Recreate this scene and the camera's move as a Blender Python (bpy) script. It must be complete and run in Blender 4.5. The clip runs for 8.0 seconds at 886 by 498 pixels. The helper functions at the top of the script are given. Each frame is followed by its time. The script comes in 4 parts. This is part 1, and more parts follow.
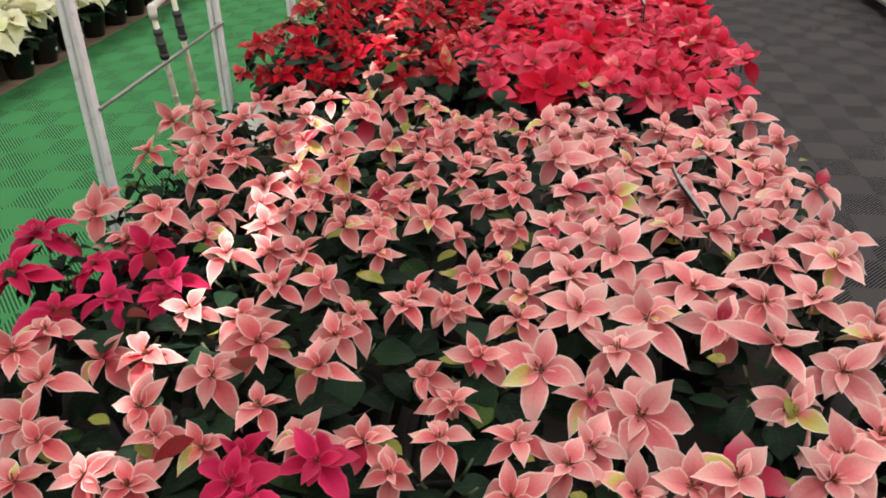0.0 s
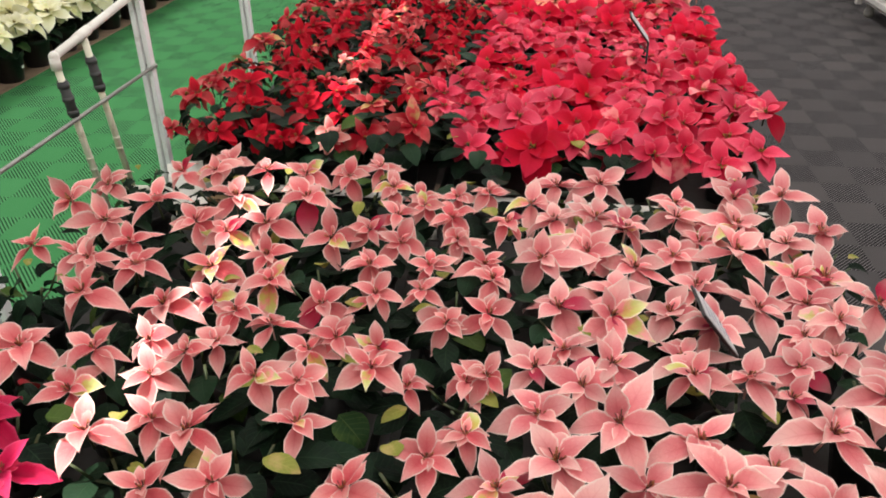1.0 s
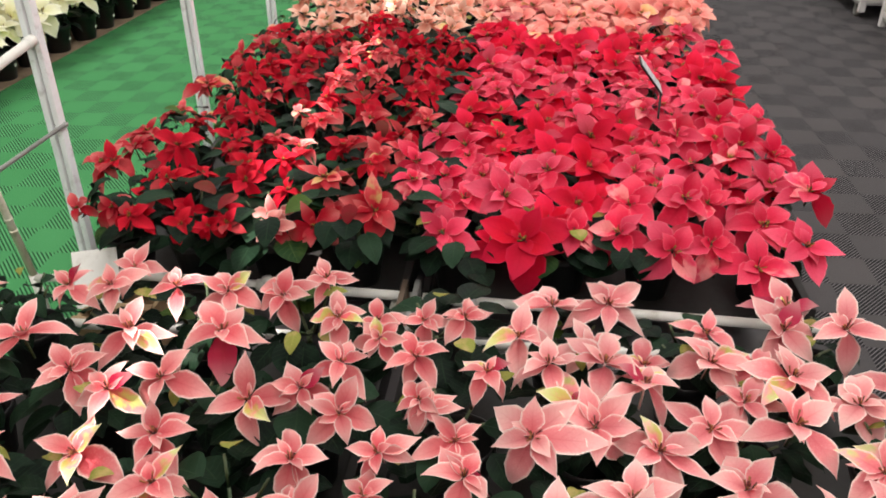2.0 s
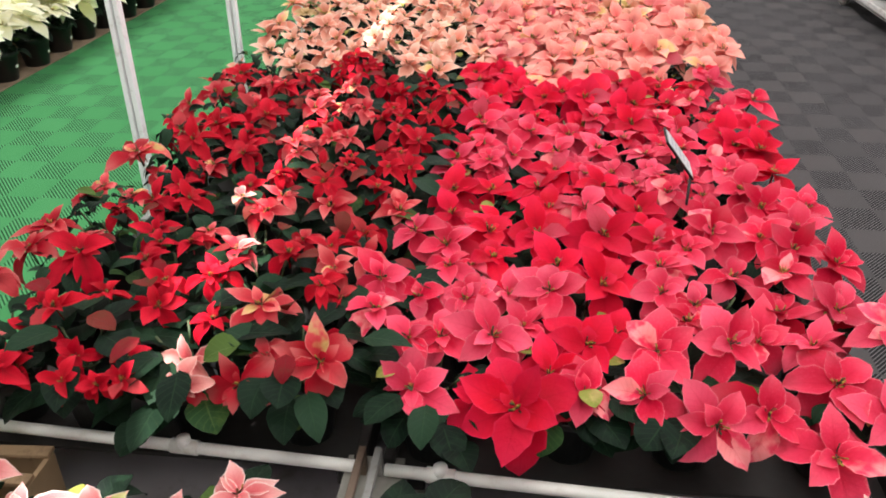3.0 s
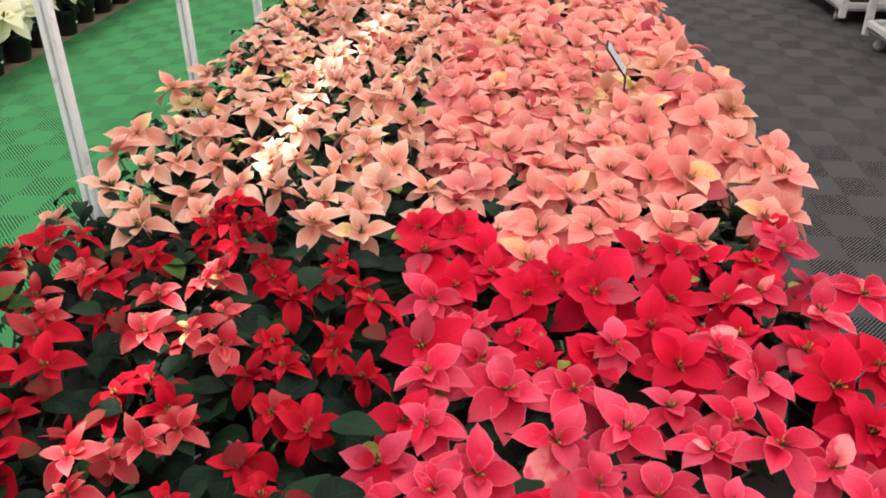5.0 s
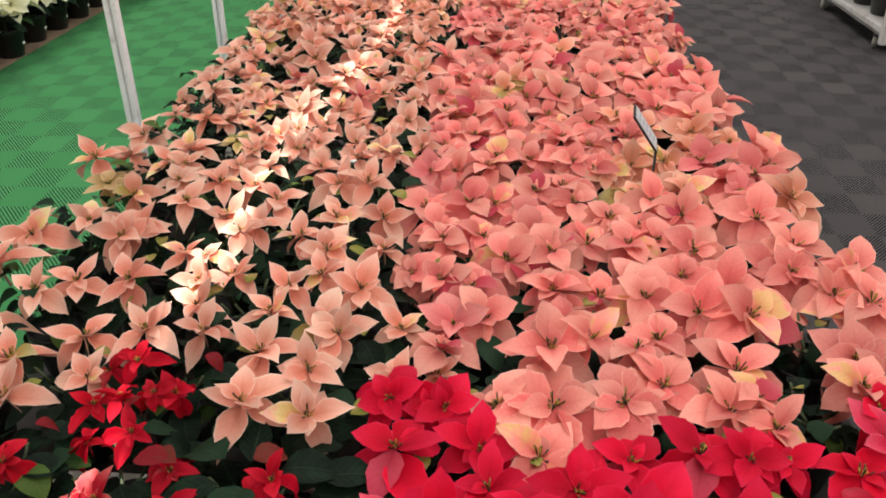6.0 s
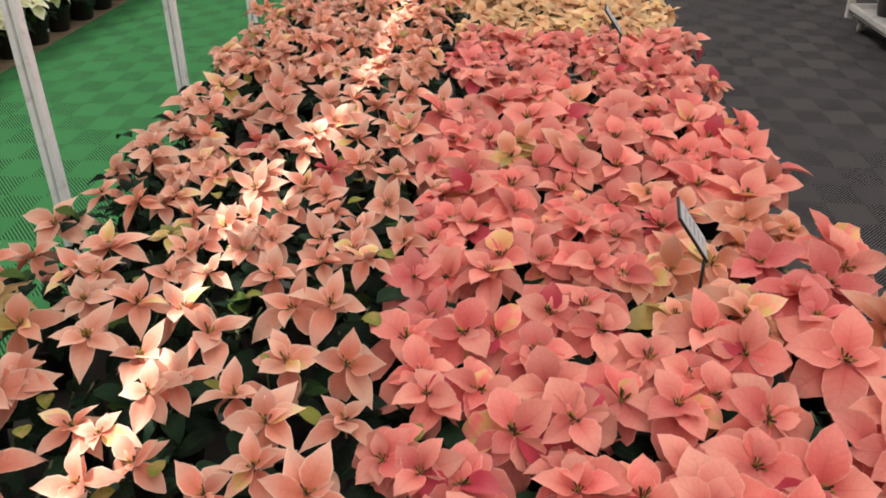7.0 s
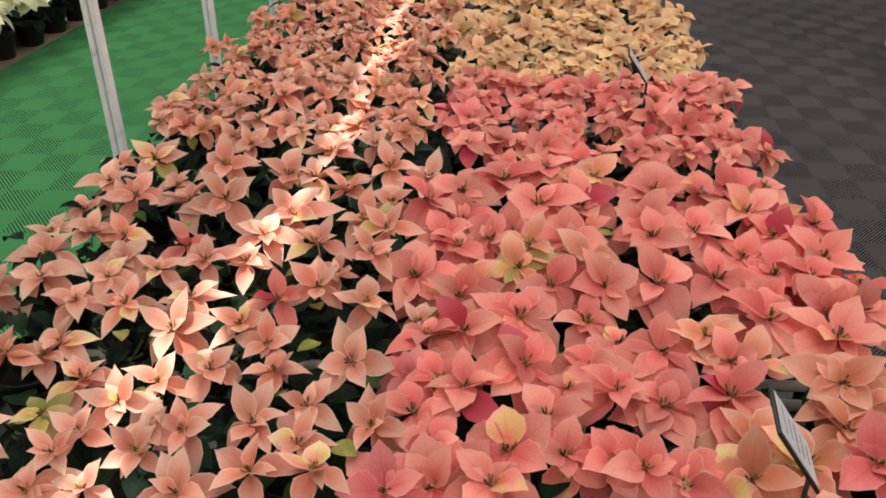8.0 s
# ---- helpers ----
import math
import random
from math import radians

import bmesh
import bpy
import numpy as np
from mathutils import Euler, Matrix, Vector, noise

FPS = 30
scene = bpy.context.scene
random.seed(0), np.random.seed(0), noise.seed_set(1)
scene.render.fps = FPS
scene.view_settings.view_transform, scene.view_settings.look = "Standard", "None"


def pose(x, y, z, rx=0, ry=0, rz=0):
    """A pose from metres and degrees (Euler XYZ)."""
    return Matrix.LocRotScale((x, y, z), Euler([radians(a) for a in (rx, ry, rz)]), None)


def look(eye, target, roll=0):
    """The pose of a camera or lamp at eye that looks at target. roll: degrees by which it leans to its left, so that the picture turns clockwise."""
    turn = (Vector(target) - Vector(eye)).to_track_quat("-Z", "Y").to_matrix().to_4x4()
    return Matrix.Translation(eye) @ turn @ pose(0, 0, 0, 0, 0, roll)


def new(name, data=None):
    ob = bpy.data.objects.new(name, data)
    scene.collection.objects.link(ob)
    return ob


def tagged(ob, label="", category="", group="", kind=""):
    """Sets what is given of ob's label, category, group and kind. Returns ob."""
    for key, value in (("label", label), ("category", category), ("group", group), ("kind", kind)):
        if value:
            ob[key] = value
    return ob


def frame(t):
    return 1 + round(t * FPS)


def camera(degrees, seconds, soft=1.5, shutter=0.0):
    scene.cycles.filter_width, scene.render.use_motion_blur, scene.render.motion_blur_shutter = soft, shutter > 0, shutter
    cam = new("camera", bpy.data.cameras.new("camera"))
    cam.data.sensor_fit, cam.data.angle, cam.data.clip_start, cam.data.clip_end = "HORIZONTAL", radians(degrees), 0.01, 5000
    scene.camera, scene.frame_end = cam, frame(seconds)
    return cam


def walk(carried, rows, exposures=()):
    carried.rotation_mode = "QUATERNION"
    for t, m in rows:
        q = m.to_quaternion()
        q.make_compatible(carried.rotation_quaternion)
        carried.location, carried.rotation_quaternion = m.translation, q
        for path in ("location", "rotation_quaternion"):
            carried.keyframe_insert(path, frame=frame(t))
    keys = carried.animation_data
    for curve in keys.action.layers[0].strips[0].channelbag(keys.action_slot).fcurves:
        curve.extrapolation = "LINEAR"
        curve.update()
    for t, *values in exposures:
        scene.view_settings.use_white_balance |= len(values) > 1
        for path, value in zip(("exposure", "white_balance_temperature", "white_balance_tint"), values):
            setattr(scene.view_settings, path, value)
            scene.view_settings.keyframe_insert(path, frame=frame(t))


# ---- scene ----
SOFT = 1.8
EXPOSURES = [
    (0.0, 0.70, 6500, 10), (0.7, 0.80, 6500, 10), (1.5, 0.88, 6500, 10), (3.0, 1.22, 6280, 10),
    (4.5, 1.15, 6280, 10), (6.0, 0.73, 6500, 10), (8.0, 0.44, 6620, 10),
]
cam = camera(57.02, 8.0, soft=SOFT)
# seconds, eye, target, roll
PATH = [
    (0, (-0.103, 0.028, 1.41), (-0.325, 1.76, 0.434), -1.1),
    (0.5, (-0.091, 0.324, 1.411), (-0.305, 2.058, 0.437), -0.9),
    (1, (-0.077, 0.624, 1.405), (-0.291, 2.362, 0.438), -1.1),
    (1.5, (-0.072, 0.933, 1.406), (-0.281, 2.671, 0.439), -1.0),
    (1.7, (-0.076, 1.056, 1.407), (-0.277, 2.795, 0.441), -0.9),
    (2.8, (-0.075, 1.748, 1.451), (-0.278, 3.479, 0.469), -0.7),
    (3, (-0.077, 1.88, 1.452), (-0.28, 3.611, 0.471), -0.7),
    (3.5, (-0.085, 2.216, 1.453), (-0.264, 3.949, 0.472), -0.7),
    (4, (-0.095, 2.572, 1.458), (-0.241, 4.307, 0.475), -0.7),
    (4.5, (-0.1, 2.905, 1.458), (-0.239, 4.641, 0.475), -0.8),
    (4.7, (-0.102, 3.039, 1.457), (-0.24, 4.776, 0.475), -0.8),
    (5.8, (-0.122, 3.811, 1.496), (-0.248, 5.536, 0.49), -0.1),
    (6, (-0.124, 3.947, 1.489), (-0.25, 5.672, 0.485), -0.1),
    (6.5, (-0.13, 4.254, 1.481), (-0.256, 5.98, 0.478), -0.1),
    (7, (-0.133, 4.582, 1.475), (-0.265, 6.31, 0.477), -0.2),
    (7.5, (-0.146, 4.932, 1.463), (-0.275, 6.662, 0.468), -0.1),
    (8, (-0.161, 5.279, 1.462), (-0.284, 7.008, 0.465), -0.0),
]
walk(cam, [(t, look(eye, target, roll)) for t, eye, target, roll in PATH], exposures=EXPOSURES)
rng = random.Random(7)

# ---- daylight: the sky and sun outside, unseen opal bays and one narrow gap added overhead ----
SUN_DIR = Vector((0.25, 0.18, -1.0)).normalized()
ROOF_Z = 3.6
GAP_X = -1.592
world = bpy.data.worlds.new("sky")
scene.world = world
world.use_nodes = True
wn = world.node_tree
sky = wn.nodes.new("ShaderNodeTexSky")
sky.sky_type = "NISHITA"
sky.sun_disc = False
sky.sun_elevation = math.asin(-SUN_DIR.z)
sky.sun_rotation = math.atan2(-SUN_DIR.x, -SUN_DIR.y)
wn.links.new(sky.outputs[0], wn.nodes["Background"].inputs[0])
wn.nodes["Background"].inputs[1].default_value = 0.1
sun = new("sun", bpy.data.lights.new("sun", "SUN"))
sun.data.energy, sun.data.angle, sun.data.color = 5.0, radians(0.5), (1.0, 0.97, 0.91)
sun.matrix_basis = look((-3, -3, 9), Vector((-3, -3, 9)) + SUN_DIR)
# unseen bays overhead, each with an added area lamp for soft fill
LIGHT_BAYS = ((-3.6, 1.5), (0.35, 1.5), (3.6, 1.5))
for (gx, gw), watts in zip(LIGHT_BAYS, (160.0, 215.0, 114.0)):
    lamp = new("overhead_fill_light", bpy.data.lights.new("overhead_fill_light", "AREA"))
    lamp.data.shape, lamp.data.size, lamp.data.size_y = "RECTANGLE", gw, 19.0
    lamp.data.energy, lamp.data.color = watts, (1.0, 0.965, 0.92)
    lamp.matrix_basis = pose(gx, 5.5, ROOF_Z - 0.03)


# ---- materials ----
def lin(r, g, b):
    return tuple(((c / 255) / 12.92 if c / 255 <= 0.04045 else ((c / 255 + 0.055) / 1.055) ** 2.4) for c in (r, g, b)) + (1.0,)


class Nodes:
    """A small wrapper to write node materials in few lines."""

    def __init__(self, name):
        self.mat = bpy.data.materials.new(name)
        self.mat.use_nodes = True
        self.t = self.mat.node_tree
        self.bsdf = self.t.nodes["Principled BSDF"]
        self.out = self.t.nodes["Material Output"]

    def add(self, kind, **inputs):
        n = self.t.nodes.new("ShaderNode" + kind)
        for k, v in inputs.items():
            self.put(n.inputs[k.replace("_", " ")], v)
        return n

    def put(self, socket, v):
        if isinstance(v, bpy.types.NodeSocket):
            self.t.links.new(v, socket)
        else:
            socket.default_value = v

    def math(self, op, a, b=0.0, clamp=False):
        n = self.t.nodes.new("ShaderNodeMath")
        n.operation, n.use_clamp = op, clamp
        self.put(n.inputs[0], a)
        self.put(n.inputs[1], b)
        return n.outputs[0]

    def mix(self, fac, a, b, blend="MIX"):
        n = self.t.nodes.new("ShaderNodeMix")
        n.data_type, n.blend_type = "RGBA", blend
        self.put(n.inputs[0], fac)
        self.put(n.inputs[6], a)
        self.put(n.inputs[7], b)
        return n.outputs[2]

    def step(self, v, lo, hi):
        n = self.t.nodes.new("ShaderNodeMapRange")
        n.interpolation_type = "SMOOTHSTEP"
        self.put(n.inputs[0], v)
        n.inputs[1].default_value, n.inputs[2].default_value = lo, hi
        return n.outputs[0]

    def noise(self, scale, detail=3.0, coords="Object", rough=0.55, vec=None):
        if vec is None:
            vec = self.add("TexCoord").outputs[coords]
        return self.add("TexNoise", Vector=vec, Scale=scale, Detail=detail, Roughness=rough)

    def bump(self, height, strength=0.3, distance=0.002):
        n = self.add("Bump", Height=height, Strength=strength, Distance=distance)
        self.put(self.bsdf.inputs["Normal"], n.outputs[0])

    def base(self, colour, rough=0.5, metal=0.0, spec=0.5):
        self.put(self.bsdf.inputs["Base Color"], colour)
        self.put(self.bsdf.inputs["Roughness"], rough)
        self.put(self.bsdf.inputs["Metallic"], metal)
        self.put(self.bsdf.inputs["Specular IOR Level"], spec)


def bract_material(name, main, other, margin, core, odd=None, odd_share=0.0, tint=None, tint_share=0.0, margin_from=0.72, thin=0.22, rough=0.6, spec=0.22, tip=0.46):
    """A coloured bract: body colour varied from head to head, pale margin, darker midrib and core, odd bracts of another colour."""
    m = Nodes(name)
    uv = m.add("SeparateXYZ", Vector=m.add("TexCoord").outputs["UV"])
    u, v = uv.outputs[0], uv.outputs[1]
    side = m.math("MULTIPLY", m.math("ABSOLUTE", m.math("SUBTRACT", u, 0.5)), 2.0)
    wob = m.noise(70.0, 3.0).outputs[0]
    side2 = m.math("ADD", side, m.math("MULTIPLY", m.math("SUBTRACT", wob, 0.5), 0.55))
    head_rnd = m.add("ObjectInfo").outputs["Random"]
    isl = m.math("FRACT", m.math("ADD", m.math("MULTIPLY", head_rnd, 7.31), m.math("MULTIPLY", m.add("NewGeometry").outputs["Random Per Island"], 0.6)))
    col = m.mix(head_rnd, main, other)
    patch = m.noise(28.0, 2.0).outputs[0]
    col = m.mix(m.math("MULTIPLY", m.step(patch, 0.5, 0.75), 0.5), col, other)
    if odd is not None:
        col = m.mix(m.math("LESS_THAN", isl, odd_share), col, odd)
    if tint is not None:
        share = m.math("MULTIPLY", m.math("GREATER_THAN", isl, 1.0 - tint_share), m.step(m.noise(3.0, 2.0).outputs[0], 0.4, 0.6))
        col = m.mix(share, col, tint)
    keep = m.math("GREATER_THAN", isl, odd_share) if odd is not None else 1.0
    col = m.mix(m.math("MULTIPLY", m.step(side2, margin_from, 1.02), keep), col, margin)
    # veins: a midrib and side veins that run outwards and forwards
    rib = m.math("SUBTRACT", 1.0, m.step(side, 0.0, 0.09))
    wave = m.math("SINE", m.math("MULTIPLY", m.math("SUBTRACT", v, m.math("MULTIPLY", side, 0.22)), 46.0))
    vein = m.math("MAXIMUM", rib, m.math("MULTIPLY", m.step(wave, 0.55, 1.0), 0.5))
    col = m.mix(m.math("MULTIPLY", vein, 0.2), col, core)
    inner = m.math("MULTIPLY", m.math("SUBTRACT", 1.0, m.step(v, 0.05, 0.75)), m.math("SUBTRACT", 1.0, m.math("MULTIPLY", side, 0.75)))
    col = m.mix(m.math("MULTIPLY", inner, 0.75), col, core)
    col = m.mix(m.math("MULTIPLY", m.step(v, 0.35, 1.0), tip), col, margin)
    value = m.math("ADD", 0.74, m.math("MULTIPLY", isl, 0.46))
    hsv = m.add("HueSaturation", Color=col, Value=value)
    m.base(hsv.outputs[0], rough - 0.08, 0.0, spec)
    h = m.math("ADD", m.math("MULTIPLY", vein, -0.6), m.noise(160.0, 2.0).outputs[0])
    h = m.math("ADD", h, m.math("MULTIPLY", m.noise(11.0, 2.0).outputs[0], 2.5))  # crumpled between the veins
    m.bump(h, 0.4, 0.002)
    thru = m.add("BsdfTranslucent", Color=hsv.outputs[0])
    mixer = m.add("MixShader")
    mixer.inputs[0].default_value = thin
    m.t.links.new(m.bsdf.outputs[0], mixer.inputs[1])
    m.t.links.new(thru.outputs[0], mixer.inputs[2])
    m.t.links.new(mixer.outputs[0], m.out.inputs[0])
    return m.mat


def leaf_material(name, dark, light, vein_colour):
    m = Nodes(name)
    uv = m.add("SeparateXYZ", Vector=m.add("TexCoord").outputs["UV"])
    side = m.math("MULTIPLY", m.math("ABSOLUTE", m.math("SUBTRACT", uv.outputs[0], 0.5)), 2.0)
    isl = m.add("NewGeometry").outputs["Random Per Island"]
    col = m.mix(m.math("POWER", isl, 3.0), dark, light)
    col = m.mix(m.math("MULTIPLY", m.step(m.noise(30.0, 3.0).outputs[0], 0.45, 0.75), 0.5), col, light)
    rib = m.math("SUBTRACT", 1.0, m.step(side, 0.0, 0.07))
    wave = m.math("SINE", m.math("MULTIPLY", m.math("SUBTRACT", uv.outputs[1], m.math("MULTIPLY", side, 0.25)), 44.0))
    vein = m.math("MAXIMUM", rib, m.math("MULTIPLY", m.step(wave, 0.7, 1.0), 0.4))
    col = m.mix(m.math("MULTIPLY", vein, 0.4), col, vein_colour)
    m.base(col, 0.58, 0.0, 0.10)
    m.bump(m.math("ADD", m.math("MULTIPLY", vein, -0.7), m.noise(120.0, 2.0).outputs[0]), 0.5, 0.0015)
    thru = m.add("BsdfTranslucent", Color=col)
    mixer = m.add("MixShader")
    mixer.inputs[0].default_value = 0.12
    m.t.links.new(m.bsdf.outputs[0], mixer.inputs[1])
    m.t.links.new(thru.outputs[0], mixer.inputs[2])
    m.t.links.new(mixer.outputs[0], m.out.inputs[0])
    return m.mat


def bud_material(name, a, b):
    m = Nodes(name)
    isl = m.add("NewGeometry").outputs["Random Per Island"]
    m.base(m.mix(m.math("POWER", isl, 1.6), a, b), 0.5, 0.0, 0.3)
    m.bump(m.noise(500.0, 2.0).outputs[0], 0.3, 0.001)
    return m.mat


def plain(name, a, b, scale=20.0, rough=0.5, metal=0.0, bump=0.2, dist=0.001, spec=0.5, dirt=None):
    """A painted, moulded or metal surface with two scales of variation."""
    m = Nodes(name)
    big, fine = m.noise(scale * 0.25, 3.0).outputs[0], m.noise(scale * 4.0, 4.0).outputs[0]
    col = m.mix(m.step(big, 0.3, 0.7), a, b)
    if dirt is not None:
        col = m.mix(m.math("MULTIPLY", m.step(m.noise(scale, 5.0, rough=0.7).outputs[0], 0.52, 0.72), 0.7), col, dirt)
    m.base(col, m.math("ADD", rough - 0.1, m.math("MULTIPLY", fine, 0.2)), metal, spec)
    m.bump(fine, bump, dist)
    return m.mat


def carpet_material(name, plain_a, plain_b, rib_colour, dark, square_x, square_y, rib, rib_dx, rib_dy, cx, cy, turn, low=-0.1, high=0.6):
    """Woven floor covering with a chequer of plain and diagonally ribbed squares."""
    m = Nodes(name)
    pos = m.add("TexCoord").outputs["Object"]
    s = m.add("SeparateXYZ", Vector=pos)
    jig = m.math("MULTIPLY", m.math("SUBTRACT", m.noise(90.0, 2.0).outputs[0], 0.5), 0.008)
    c, n = math.cos(radians(turn)), math.sin(radians(turn))
    dx, dy = m.math("SUBTRACT", s.outputs[0], cx), m.math("SUBTRACT", s.outputs[1], cy)
    x = m.math("ADD", m.math("ADD", m.math("MULTIPLY", dx, c), m.math("MULTIPLY", dy, n)), jig)
    y = m.math("ADD", m.math("SUBTRACT", m.math("MULTIPLY", dy, c), m.math("MULTIPLY", dx, n)), jig)
    ix = m.math("FLOOR", m.math("ADD", m.math("DIVIDE", x, square_x), 0.5))
    iy = m.math("FLOOR", m.math("ADD", m.math("DIVIDE", y, square_y), 0.5))
    chq = m.math("SUBTRACT", 1.0, m.math("PINGPONG", m.math("ADD", ix, iy), 1.0))
    across = m.math("ADD", m.math("MULTIPLY", s.outputs[0], rib_dx), m.math("MULTIPLY", s.outputs[1], rib_dy))
    wave = m.math("SINE", m.math("MULTIPLY", across, 2 * math.pi / rib))
    groove = m.math("MULTIPLY", m.step(wave, low, high), chq)
    tone = m.add("TexWhiteNoise", Vector=m.add("CombineXYZ", X=ix, Y=iy).outputs[0]).outputs[0]
    col = m.mix(m.math("MULTIPLY", chq, 0.8), m.mix(tone, plain_a, plain_b), rib_colour)
    worn = m.step(m.noise(1.3, 5.0, rough=0.65).outputs[0], 0.42, 0.68)
    col = m.mix(m.math("MULTIPLY", worn, 0.3), col, plain_b)
    fibre = m.noise(420.0, 3.0).outputs[0]
    col = m.mix(m.math("MULTIPLY", fibre, 0.28), col, dark)
    col = m.mix(m.math("MULTIPLY", groove, 0.9), col, dark)
    m.base(col, 0.92, 0.0, 0.1)
    m.bump(m.math("ADD", m.math("MULTIPLY", groove, -1.2), fibre), 0.5, 0.003)
    return m.mat


